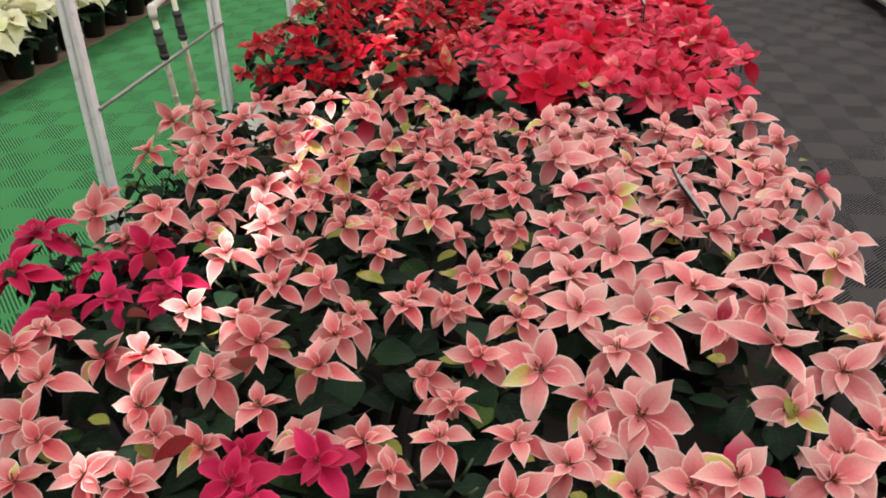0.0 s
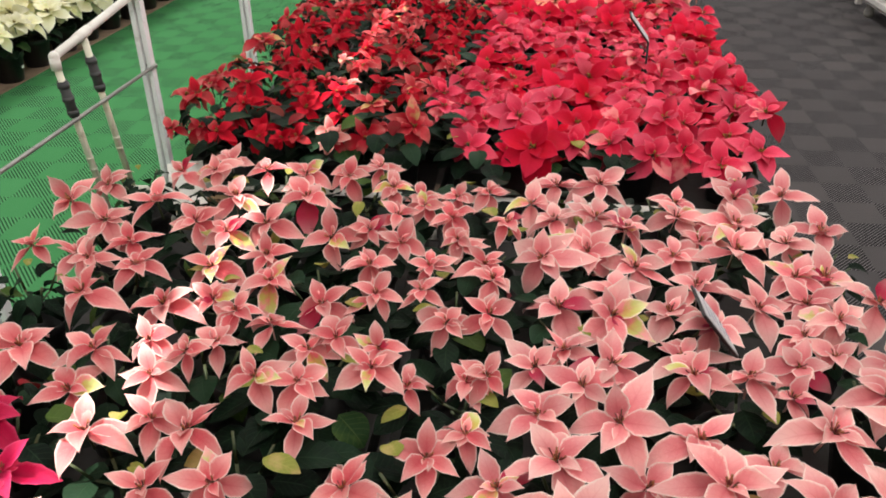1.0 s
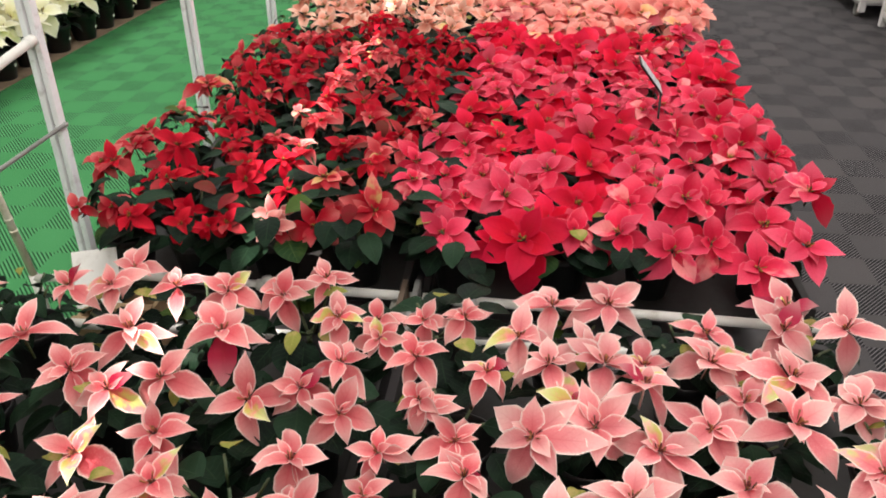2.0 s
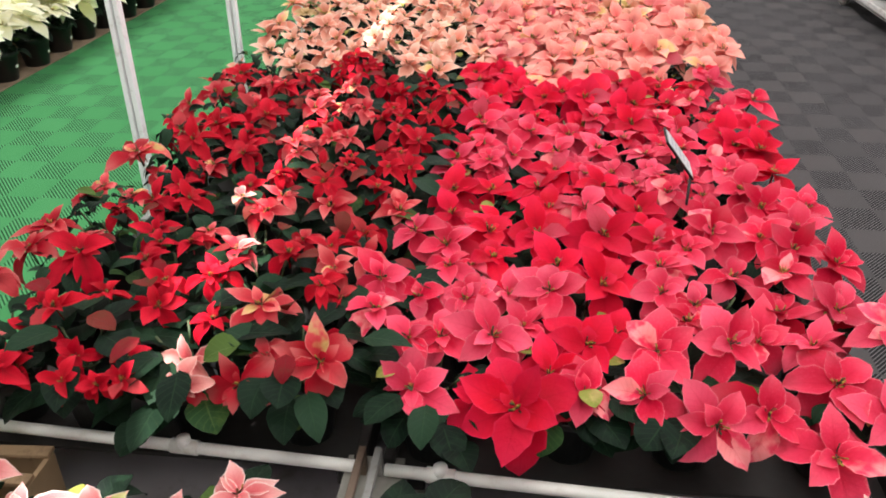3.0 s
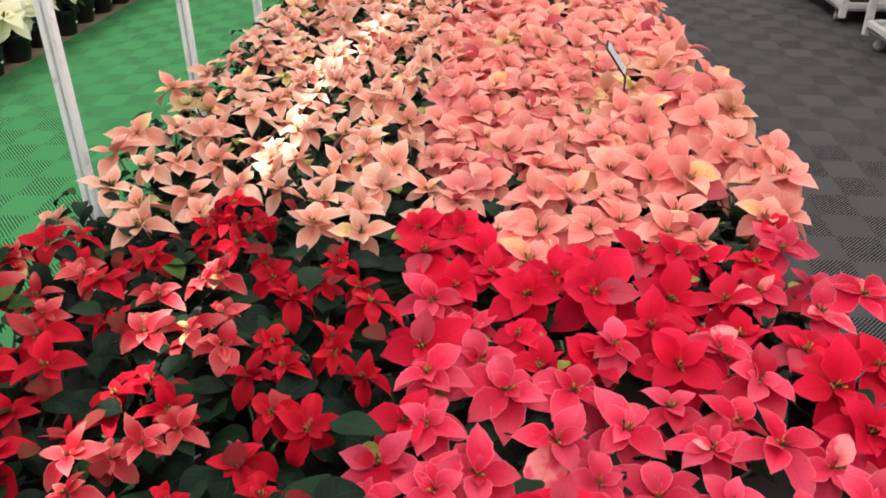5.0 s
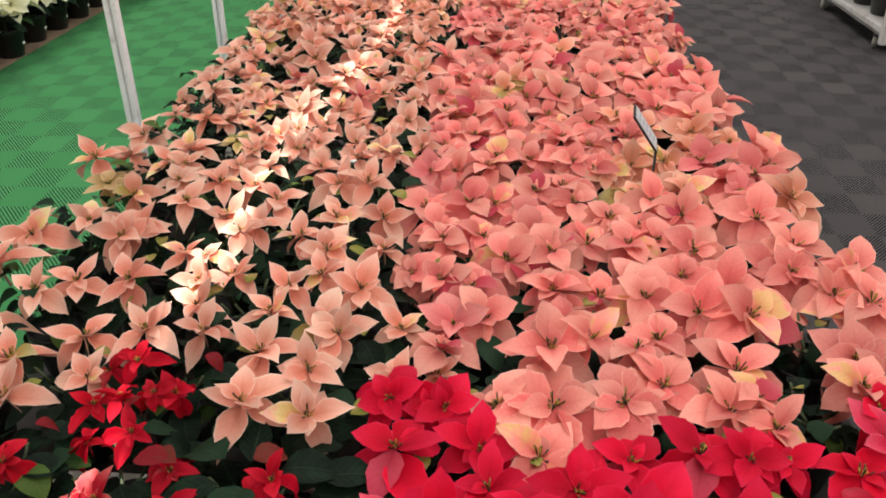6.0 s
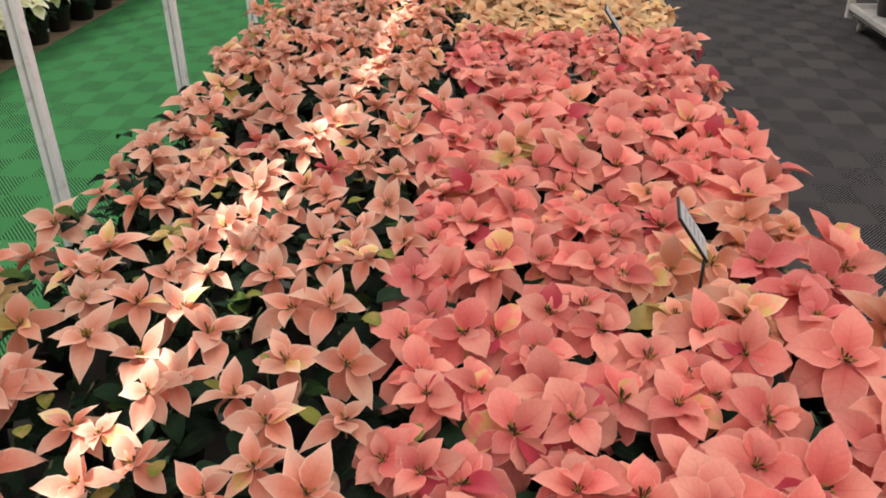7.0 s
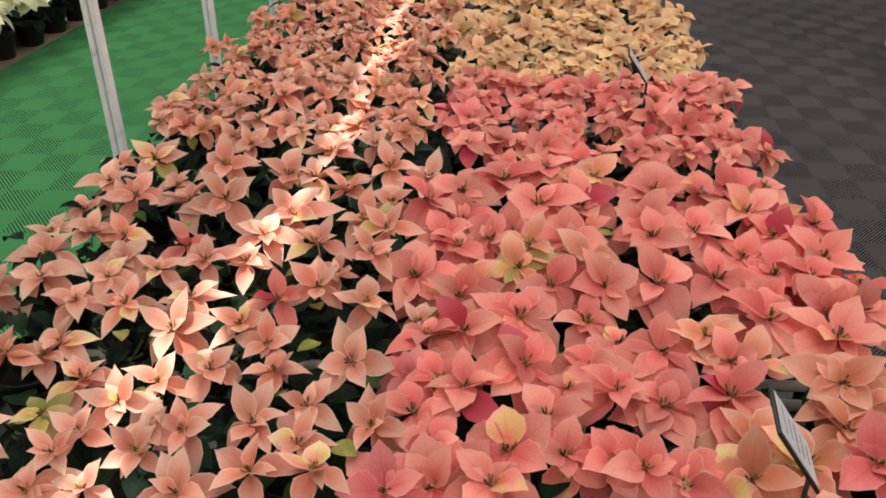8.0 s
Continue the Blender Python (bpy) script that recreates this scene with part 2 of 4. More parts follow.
PINK, PINK2, CREAM = lin(226, 104, 109), lin(236, 154, 150), lin(252, 234, 222)
MAT = {
    "pink": bract_material("bract_pink_cream", PINK, PINK2, CREAM, lin(200, 50, 68), lin(205, 30, 78), 0.02, lin(190, 196, 92), 0.04, 0.76, tip=0.34),
    "palepink": bract_material("bract_pale_pink", lin(234, 128, 133), lin(242, 174, 169), lin(252, 236, 224), lin(206, 76, 90), lin(208, 34, 84), 0.025, lin(192, 196, 94), 0.06, 0.75, tip=0.36),
    "magenta": bract_material("bract_magenta", lin(204, 12, 72), lin(214, 34, 94), lin(224, 80, 120), lin(156, 4, 50), spec=0.14),
    "red": bract_material("bract_red", lin(190, 2, 28), lin(204, 8, 42), lin(212, 44, 64), lin(116, 0, 14), lin(214, 74, 78), 0.05, margin_from=0.9, spec=0.12),
    "redcoral": bract_material("bract_coral_red", lin(202, 26, 48), lin(216, 78, 84), lin(236, 150, 142), lin(168, 8, 32), lin(190, 6, 36), 0.4, lin(206, 180, 112), 0.06, 0.88),
    # red bracts paled to coral: the sun stripe's light is put into this colour
    "redpale": bract_material("bract_red_sunlit", lin(219, 104, 108), lin(229, 142, 134), lin(244, 200, 186), lin(190, 44, 58), lin(206, 26, 52), 0.3, lin(206, 186, 116), 0.1),
    "hotred": bract_material("bract_hot_red", lin(212, 4, 40), lin(220, 20, 60), lin(226, 46, 86), lin(164, 0, 28), lin(226, 84, 106), 0.05, margin_from=0.9, spec=0.1),
    "hotpink": bract_material("bract_hot_pink", lin(221, 14, 62), lin(235, 74, 107), lin(242, 130, 144), lin(186, 2, 40), lin(208, 6, 50), 0.07, lin(240, 146, 146), 0.05, 0.9, spec=0.12, tip=0.3),
    "peach": bract_material("bract_peach", lin(241, 150, 130), lin(246, 189, 165), lin(252, 226, 204), lin(208, 104, 72), lin(206, 192, 108), 0.015, lin(226, 204, 128), 0.06, 0.84),
    "peachtan": bract_material("bract_peach_tan", lin(241, 158, 128), lin(241, 156, 134), lin(248, 212, 186), lin(202, 114, 68), lin(200, 184, 100), 0.03, lin(220, 198, 122), 0.09, 0.84),
    "limepeach": bract_material("bract_lime_apricot", lin(228, 174, 134), lin(214, 178, 120), lin(240, 208, 168), lin(166, 140, 72), lin(150, 156, 76), 0.08, lin(196, 184, 100), 0.25, 0.84),
    "salmon": bract_material("bract_salmon", lin(239, 121, 117), lin(247, 168, 150), lin(249, 192, 174), lin(208, 70, 72), lin(228, 78, 102), 0.03, lin(224, 182, 118), 0.06, 0.92, tip=0.24),
    "coral": bract_material("bract_coral", lin(239, 128, 127), lin(244, 158, 149), lin(246, 182, 170), lin(208, 62, 70), lin(226, 66, 92), 0.03, lin(226, 170, 126), 0.05, 0.92, tip=0.2),
    "apricot": bract_material("bract_apricot", lin(243, 202, 152), lin(241, 186, 146), lin(247, 218, 172), lin(210, 132, 82), lin(224, 192, 118), 0.05, lin(226, 202, 124), 0.08, 0.84),
    "white": bract_material("bract_cream_white", lin(248, 243, 212), lin(246, 240, 196), lin(250, 247, 228), lin(216, 212, 144), lin(208, 214, 130), 0.05, lin(216, 218, 146), 0.1, 0.8),
    # dark green taken down near black, with shade between the heads put in
    "leaf": leaf_material("leaf_green_shaded", lin(8, 21, 13), lin(30, 52, 34), lin(46, 70, 44)),
    "turnleaf": leaf_material("leaf_turning_yellow", lin(128, 132, 60), lin(208, 164, 122), lin(176, 166, 92)),
    "bronzeleaf": leaf_material("leaf_turning_red", lin(120, 18, 30), lin(70, 64, 38), lin(84, 46, 38)),
    "freshleaf": leaf_material("leaf_fresh_green", lin(34, 60, 30), lin(76, 96, 42), lin(92, 108, 58)),
    "stem": plain("stem_green", lin(46, 66, 36), lin(72, 76, 42), 60.0, 0.6),
    "cyathia": bud_material("cyathia_olive", lin(38, 36, 18), lin(176, 148, 62)),
    "cyathia_red": bud_material("cyathia_red_brown", lin(92, 30, 34), lin(168, 110, 64)),
    "pot": plain("pot_black_plastic", lin(20, 20, 21), lin(30, 29, 29), 30.0, 0.42),
    "soil": plain("soil_peat", lin(40, 28, 20), lin(60, 42, 30), 90.0, 0.95, bump=0.8, dist=0.004),
    "pvc": plain("pvc_white", lin(238, 235, 228), lin(228, 224, 216), 16.0, 0.4, dirt=lin(200, 192, 178)),
    "pvc_cream": plain("pvc_cream", lin(230, 225, 204), lin(216, 209, 184), 16.0, 0.42, dirt=lin(170, 158, 128)),
    "rubber": plain("rubber_grey", lin(74, 74, 74), lin(58, 58, 60), 50.0, 0.7, bump=0.4),
    "alu": plain("aluminium_profile", lin(248, 247, 248), lin(238, 237, 238), 24.0, 0.5, 0.0, dirt=lin(202, 196, 194)),
    "steel": plain("galvanised_rod", lin(160, 158, 154), lin(138, 136, 132), 40.0, 0.45, 0.4, dirt=lin(120, 110, 98)),
    "bench": plain("bench_sheet_steel", lin(50, 47, 45), lin(38, 36, 34), 12.0, 0.6, 0.3, dirt=lin(48, 40, 34)),
    "rust": plain("bar_brown_steel", lin(112, 94, 80), lin(92, 76, 64), 20.0, 0.6, 0.2, dirt=lin(74, 58, 48)),
    "sheet": plain("floor_sheet_grey", lin(140, 134, 136), lin(124, 118, 120), 5.0, 0.7, bump=0.3, dirt=lin(88, 78, 72)),
    "wood": plain("board_raw_wood", lin(176, 148, 112), lin(150, 122, 90), 14.0, 0.75, bump=0.5, dirt=lin(112, 88, 66)),
    "cartpaint": plain("cart_white_paint", lin(214, 210, 206), lin(198, 192, 188), 14.0, 0.45, dirt=lin(150, 136, 126)),
    "wheel": plain("caster_grey_rubber", lin(150, 146, 138), lin(122, 118, 110), 60.0, 0.6),
    "sign_black": plain("sign_black_plastic", lin(20, 18, 18), lin(32, 28, 28), 50.0, 0.4),
    "paper": plain("sign_paper", lin(206, 204, 204), lin(190, 190, 194), 30.0, 0.55),
    "ink": plain("sign_ink", lin(156, 158, 172), lin(146, 148, 164), 60.0, 0.6),
    "tag": plain("pot_label_white", lin(230, 228, 220), lin(214, 212, 204), 60.0, 0.5),
    "strip": plain("fibre_board_strip", lin(150, 128, 106), lin(124, 104, 84), 9.0, 0.85, bump=0.5, dirt=lin(96, 78, 62)),
    "wallpaint": plain("wall_paint_grey", lin(176, 174, 168), lin(158, 156, 150), 2.0, 0.8),
    "roof": plain("unseen_shade_sheet", lin(150, 148, 142), lin(132, 130, 124), 3.0, 0.85),
    "green_carpet": carpet_material("carpet_green", lin(76, 147, 90), lin(82, 153, 96), lin(97, 168, 111), lin(22, 60, 35), 0.154, 0.182, 0.0125, 0.75, 0.66, -2.20, 6.448, 1.2, -0.1, 0.5),
    "dark_carpet": carpet_material("carpet_charcoal", lin(88, 84, 84), lin(79, 76, 77), lin(122, 118, 120), lin(12, 11, 12), 0.154, 0.180, 0.0104, 0.72, -0.69, 1.209, 5.903, -1.24, -0.85, -0.15),
}
# translucent sheet that spreads the sun, for the added panels overhead
opal = Nodes("opal_diffuser")
opal_t = opal.add("BsdfTranslucent", Color=(0.33, 0.33, 0.32, 1))
opal.t.links.new(opal_t.outputs[0], opal.out.inputs[0])
MAT["opal"] = opal.mat


# ---- mesh helpers ----
def mesh_of(name, bm, mats, smooth=True):
    me = bpy.data.meshes.new(name)
    bm.normal_update()
    bm.to_mesh(me)
    bm.free()
    for m in mats if isinstance(mats, (list, tuple)) else [mats]:
        me.materials.append(MAT[m])
    if smooth:
        me.polygons.foreach_set("use_smooth", [True] * len(me.polygons))
    return me


def part(name, me, parent, m=None, label=""):
    """Links a mesh as one part under a thing or a part; alike parts share the mesh."""
    ob = new(name, me)
    ob.parent = parent
    if m is not None:
        ob.matrix_basis = m
    return tagged(ob, label)


def box(bm, x0, x1, y0, y1, z0, z1, bevel=0.0):
    m = Matrix.Translation(((x0 + x1) / 2, (y0 + y1) / 2, (z0 + z1) / 2)) @ Matrix.Diagonal((abs(x1 - x0), abs(y1 - y0), abs(z1 - z0), 1))
    geo = bmesh.ops.create_cube(bm, size=1.0, matrix=m)
    if bevel:
        edges = list({e for v in geo["verts"] for e in v.link_edges})
        bmesh.ops.bevel(bm, geom=edges, offset=bevel, segments=2, affect="EDGES", profile=0.6)


def tube(bm, a, b, r, seg=12, r2=None):
    a, b = Vector(a), Vector(b)
    d = b - a
    m = Matrix.Translation((a + b) / 2) @ d.to_track_quat("Z", "Y").to_matrix().to_4x4()
    bmesh.ops.create_cone(bm, cap_ends=True, segments=seg, radius1=r, radius2=r if r2 is None else r2, depth=d.length, matrix=m)


def ball(bm, c, r, sub=2):
    bmesh.ops.create_icosphere(bm, subdivisions=sub, radius=r, matrix=Matrix.Translation(c))


def lathe(bm, rings, seg=18, cap=True):
    """Turns rings of (radius, height) about the z axis."""
    loops = []
    for r, z in rings:
        loops.append([bm.verts.new((r * math.cos(2 * math.pi * i / seg), r * math.sin(2 * math.pi * i / seg), z)) for i in range(seg)])
    for a, b in zip(loops, loops[1:]):
        for i in range(seg):
            bm.faces.new((a[i], a[(i + 1) % seg], b[(i + 1) % seg], b[i]))
    if cap:
        bm.faces.new(list(reversed(loops[0])))
        bm.faces.new(loops[-1])


def blade(bm, length, width, turn, rise, droop, fold, r0, r, p=0.75, q=1.0, twist=0.0, z0=0.0, lobe=0.0, rows=7, teeth=0.0):
    """One bract or leaf: a pointed blade folded along its midrib, that leaves the centre at an angle and bends down."""
    uvl = bm.loops.layers.uv.verify()
    peak = (p / (p + q)) ** p * (q / (p + q)) ** q
    cols = (-1.0, -0.55, 0.0, 0.55, 1.0)
    x, z, grid = r0, z0, []
    ca, sa = math.cos(turn), math.sin(turn)
    ph, wav = r.random() * 6.28, r.uniform(0.02, 0.085) * length
    side_bend = r.uniform(-0.12, 0.12) * length
    for i in range(rows + 1):
        v = i / rows
        ang = rise - droop * v * (0.4 + 0.6 * v) + 0.1 * math.sin(ph + 5 * v)
        if i:
            x += math.cos(ang) * length / rows
            z += math.sin(ang) * length / rows
        w = 0.5 * width * ((v ** p) * ((1 - v) ** q) / peak)
        if lobe:
            w *= 1 + lobe * math.exp(-((v - 0.42) / 0.07) ** 2)
        if teeth and 0.15 < v < 0.95:
            w *= 1 + teeth * ((1 if i % 2 else -1) + r.uniform(-0.6, 0.6))
        w = max(w, 0.0012)
        row = []
        for u in cols:
            a = abs(u)
            px = x - math.sin(ang) * fold * a * w
            pz = z + math.cos(ang) * fold * a * w + wav * a * math.sin(ph + 7 * v + (1.5 if u > 0 else 0)) * (1 - v)
            py = u * w * math.cos(fold * 0.6) + side_bend * v * v
            pz += twist * u * w * v
            row.append((bm.verts.new((ca * px - sa * py, sa * px + ca * py, pz)), (u * 0.5 + 0.5, v)))
        grid.append(row)
    for a, b in zip(grid, grid[1:]):
        for j in range(len(cols) - 1):
            quad = (a[j], a[j + 1], b[j + 1], b[j])
            f = bm.faces.new([c[0] for c in quad])
            f.smooth = True
            for loop, c in zip(f.loops, quad):
                loop[uvl].uv = c[1]


STYLE = {
    # bract count, length, width, rise, droop, fold, blade shape of the large bracts; then the inner whorls
    "star": dict(n=(6, 7), l=(0.62, 1.16), w=(0.38, 0.54), e=(-34, 44), d=(-10, 56), f=(0.12, 0.62), p=0.95, q=1.45, rows=9, teeth=0.03,
                 inner=((2, 0.34, 0.56, 0.26, 8, 46, 0.02),)),
    "ovate": dict(n=(6, 7), l=(0.68, 1.18), w=(0.42, 0.60), e=(-38, 46), d=(-12, 56), f=(0.1, 0.6), p=0.95, q=1.42, rows=9, teeth=0.03,
                  inner=((2, 0.34, 0.58, 0.30, 6, 44, 0.02),)),
    "full": dict(n=(6, 8), l=(0.66, 1.16), w=(0.46, 0.68), e=(-38, 44), d=(-8, 56), f=(0.06, 0.55), p=0.92, q=1.25, rows=9, teeth=0.04,
                 inner=((2, 0.34, 0.58, 0.30, 4, 42, 0.03),)),
    "broad": dict(n=(6, 8), l=(0.68, 1.16), w=(0.50, 0.72), e=(-38, 44), d=(-8, 56), f=(0.06, 0.55), p=0.92, q=1.25, rows=9, teeth=0.04,
                  inner=((2, 0.36, 0.60, 0.36, 2, 38, 0.03),)),
    "small": dict(n=(5, 6), l=(0.74, 1.2), w=(0.38, 0.60), e=(-38, 50), d=(0, 92), f=(0.08, 0.8), p=0.84, q=1.12, rows=9, teeth=0.05,
                  inner=((3, 0.36, 0.64, 0.32, 0, 40, 0.03),)),
}


def large_bract(bm, st, r, upper, turn=0.0, z=0.0, scale=1.0, lobed=False):
    """A large bract: those of the lower whorl are longer and hang, those of the upper one stand up."""
    def pick(key, rising):
        a, b = st[key]
        half = (a + b) / 2
        return r.uniform(half, b) if rising else r.uniform(a, half)
    blade(bm, scale * pick("l", not upper), scale * pick("w", not upper), turn, radians(pick("e", upper)), radians(r.uniform(*st["d"])), r.uniform(*st["f"]), 0.03, r, st["p"], st["q"], r.uniform(-0.35, 0.35), z, lobe=r.choice((0, 0, 0.2)) if lobed else 0.0, rows=st["rows"], teeth=st["teeth"])


def bract_mesh(mat, style, seed, upper):
    """One large bract of a head of unit radius, pointing along x."""
    bm = bmesh.new()
    large_bract(bm, STYLE[style], random.Random(seed), upper, lobed=style == "small")
    return mesh_of("bract", bm, mat)


def heart_mesh(mat, style, seed, bm=None):
    """The middle of a head: small inner bracts round the yellow-green cyathia."""
    st, r = STYLE[style], random.Random(seed)
    bm = bm or bmesh.new()
    t0 = r.random() * 6.28
    for n, l0, l1, w, e0, e1, z in st["inner"]:
        t0 += 0.5
        for k in range(n):
            blade(bm, r.uniform(l0, l1), w * r.uniform(0.82, 1.15), t0 + 6.283 * k / n + r.uniform(-0.3, 0.3), radians(r.uniform(e0, e1)), radians(r.uniform(10, 45)), r.uniform(0.1, 0.3), 0.02, r, st["p"], st["q"], r.uniform(-0.3, 0.3), z, rows=6)
    before = len(bm.faces)
    for k in range(11):
        a, d = r.random() * 6.28, r.uniform(0.02, 0.16)
        tube(bm, (d * 0.35 * math.cos(a), d * 0.35 * math.sin(a), 0.01), (d * math.cos(a), d * math.sin(a), r.uniform(0.07, 0.2)), 0.008, 5, r.uniform(0.010, 0.021))
    bm.faces.ensure_lookup_table()
    for f in bm.faces[before:]:
        f.material_index = 1
    before = len(bm.faces)
    tube(bm, (0, 0, -0.55), (0, 0, 0.01), 0.03, 6, 0.026)
    bm.faces.ensure_lookup_table()
    for f in bm.faces[before:]:
        f.material_index = 2
    return mesh_of("flower_head", bm, [mat, "cyathia_red" if mat in ("pink", "palepink", "magenta") else "cyathia", "stem"])


def foliage_mesh(seed, spread, n, top, fresh, size, turning=0, turned="turnleaf"):
    """Green leaves on their petioles under the heads of one plant; heights from the pot's rim."""
    r = random.Random(seed)
    bm = bmesh.new()
    for k in range(n):
        z = top * (k + r.random()) / n
        reach = spread * r.uniform(0.1, 0.75)
        a = k * 2.4 + r.uniform(-0.4, 0.4)
        before = len(bm.faces)
        big = size * (0.62 if k >= n - turning else 1.0)
        if k >= n - turning:
            z = top + r.uniform(0.0, 0.02)
        blade(bm, big * r.uniform(0.8, 1.2), big * r.uniform(0.55, 0.8), a, radians(r.uniform(-15, 22)), radians(r.uniform(20, 70)), r.uniform(0.1, 0.3), reach, r, 0.7, 0.92, r.uniform(-0.3, 0.3), z, lobe=r.choice((0, 0.22)), rows=6)
        if k >= n - turning:
            bm.faces.ensure_lookup_table()
            for f in bm.faces[before:]:
                f.material_index = 2
        elif r.random() < fresh:
            bm.faces.ensure_lookup_table()
            for f in bm.faces[before:]:
                f.material_index = 1
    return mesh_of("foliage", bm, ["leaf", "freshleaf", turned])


def stems_mesh(seed, heads):
    r = random.Random(seed)
    bm = bmesh.new()
    tube(bm, (0, 0, -0.03), (0, 0, 0.07), 0.007, 7, 0.006)
    for k in range(heads):
        a = 6.283 * k / heads + r.uniform(-0.3, 0.3)
        d = 0.07
        tube(bm, (0, 0, 0.05), (d * 0.6 * math.cos(a), d * 0.6 * math.sin(a), 0.12), 0.004, 6, 0.0035)
        tube(bm, (d * 0.6 * math.cos(a), d * 0.6 * math.sin(a), 0.12), (d * math.cos(a), d * math.sin(a), 0.22), 0.0035, 6, 0.003)
    return mesh_of("stems", bm, "stem")


def pot_mesh():
    bm = bmesh.new()
    lathe(bm, [(0.052, 0.0), (0.055, 0.003), (0.070, 0.105), (0.076, 0.107), (0.078, 0.128), (0.075, 0.130), (0.072, 0.128), (0.068, 0.112)], 20, False)
    lathe(bm, [(0.052, 0.0), (0.001, 0.0005)], 20, False)
    return mesh_of("pot", bm, "pot")


def soil_mesh():
    bm = bmesh.new()
    lathe(bm, [(0.0692, 0.110), (0.05, 0.114), (0.02, 0.116), (0.001, 0.117)], 16, False)
    return mesh_of("soil", bm, "soil")


POT, SOIL = pot_mesh(), soil_mesh()
STEMS = [stems_mesh(50 + i, 4) for i in range(3)]
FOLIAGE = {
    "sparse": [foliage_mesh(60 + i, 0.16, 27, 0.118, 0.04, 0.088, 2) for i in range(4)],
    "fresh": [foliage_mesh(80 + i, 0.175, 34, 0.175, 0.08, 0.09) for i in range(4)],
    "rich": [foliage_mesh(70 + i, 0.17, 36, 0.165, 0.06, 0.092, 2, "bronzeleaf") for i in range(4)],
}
BRACTS, HEARTS = {}, {}
# plant signs: place, height of the panel's foot, lean and turn
SIGNS = ((0.334, 2.02, 0.43, -38, 94), (0.361, 3.98, 0.534, -38, 87), (0.348, 6.245, 0.527, -36, 82), (0.375, 8.20, 0.51, -36, 84))


def pieces_of(mat, style):
    key = (mat, style)
    if key not in BRACTS:
        BRACTS[key] = [bract_mesh(mat, style, 1000 + 53 * len(BRACTS) + i, i % 2) for i in range(14)]
        HEARTS[key] = [heart_mesh(mat, style, 5000 + 53 * len(HEARTS) + i) for i in range(3)]
    return BRACTS[key], HEARTS[key]


WHOLE = {}


def whole_head(mat, style, k):
    """A head in one mesh, for plants away from the middle of the benches."""
    if (mat, style, k) not in WHOLE:
        st, r = STYLE[style], random.Random(9000 + 31 * len(WHOLE))
        bm = bmesh.new()
        n, t0 = r.choice(st["n"]), r.random() * 6.28
        for j in range(n):
            large_bract(bm, st, r, j % 2, t0 + 6.283 * j / n + r.uniform(-0.2, 0.2), 0.03 * (j % 2) - 0.02, r.uniform(0.88, 1.1), style == "small")
        WHOLE[mat, style, k] = heart_mesh(mat, style, 7000 + 31 * len(WHOLE), bm)
    return WHOLE[mat, style, k]


def flower_head(plant, m, mat, style, size, split):
    if not split:
        return part("flower_head", whole_head(mat, style, rng.randrange(7)), plant, m @ pose(0, 0, 0, 0, 0, rng.uniform(0, 360)) @ Matrix.Scale(size * 0.5, 4))
    bracts, hearts = pieces_of(mat, style)
    head = part("flower_head", rng.choice(hearts), plant, m @ Matrix.Scale(size * 0.5, 4))
    n, t0 = rng.choice(STYLE[style]["n"]), rng.uniform(0, 360)
    for k in range(n):
        s = rng.uniform(0.88, 1.1)
        part("bract", bracts[2 * rng.randrange(7) + k % 2], head, pose(0, 0, 0.03 * (k % 2) - 0.02, rng.uniform(-12, 12), rng.uniform(-7, 7), t0 + 360 * k / n + rng.uniform(-12, 12)) @ Matrix.Diagonal((s, s * rng.uniform(0.92, 1.1), s, 1)))
    return head


def poinsettia(name, x, y, z, mat, style, n, size, label, group, foliage="sparse", height=0.155, ring=0.105, tilt=19.0, pot_scale=1.0, split=False):
    """One potted plant: pot, stems, green leaves and its coloured heads."""
    plant = tagged(new(name), label, "potted plant", group)
    turn = rng.uniform(0, 360)
    plant.matrix_basis = pose(x, y, z, 0, 0, turn)
    part("pot", POT, plant, Matrix.Diagonal((pot_scale, pot_scale, pot_scale, 1)))
    tagged(part("stem", rng.choice(STEMS), plant, pose(0, 0, 0.13 * pot_scale) @ Matrix.Diagonal((1, 1, height / 0.31, 1))), kind="stuff")
    tagged(part("foliage", rng.choice(FOLIAGE[foliage]), plant, pose(0, 0, 0.125 * pot_scale, 0, 0, rng.uniform(0, 360)) @ Matrix.Scale(height / 0.155, 4)), kind="stuff")
    top = 0.13 * pot_scale + height
    mats = mat if isinstance(mat, (list, tuple)) else [mat]
    t0 = rng.uniform(0, 6.28)
    for k in range(n):
        mid = k == 0 and n > 4
        a = t0 + 2 * math.pi * k / (n - 1 if n > 4 else n) + rng.uniform(-0.3, 0.3)
        d = ring * (rng.uniform(0.0, 0.25) if mid else rng.uniform(0.8, 1.2))
        spot = plant.matrix_basis @ Vector((d * math.cos(a), d * math.sin(a), 0))
        if any(abs(spot.x - g[0]) < 0.05 and -0.09 < spot.y - g[1] < 0.03 for g in SIGNS):
            continue
        hz = top + rng.uniform(-0.04, 0.025) + (0.012 if mid else 0)
        lean, away = rng.uniform(0.1, 1.2) * tilt, math.degrees(a) + rng.uniform(-40, 40)
        m = Matrix.Translation((d * math.cos(a), d * math.sin(a), hz)) @ pose(0, 0, 0, 0, 0, -turn) @ pose(0, 0, 0, rng.uniform(4, 28)) @ pose(0, 0, 0, 0, 0, turn + away) @ pose(0, 0, 0, 0, lean, 0)
        flower_head(plant, m, rng.choice(mats), style, size * rng.uniform(0.72, 1.18), split)
    return plant


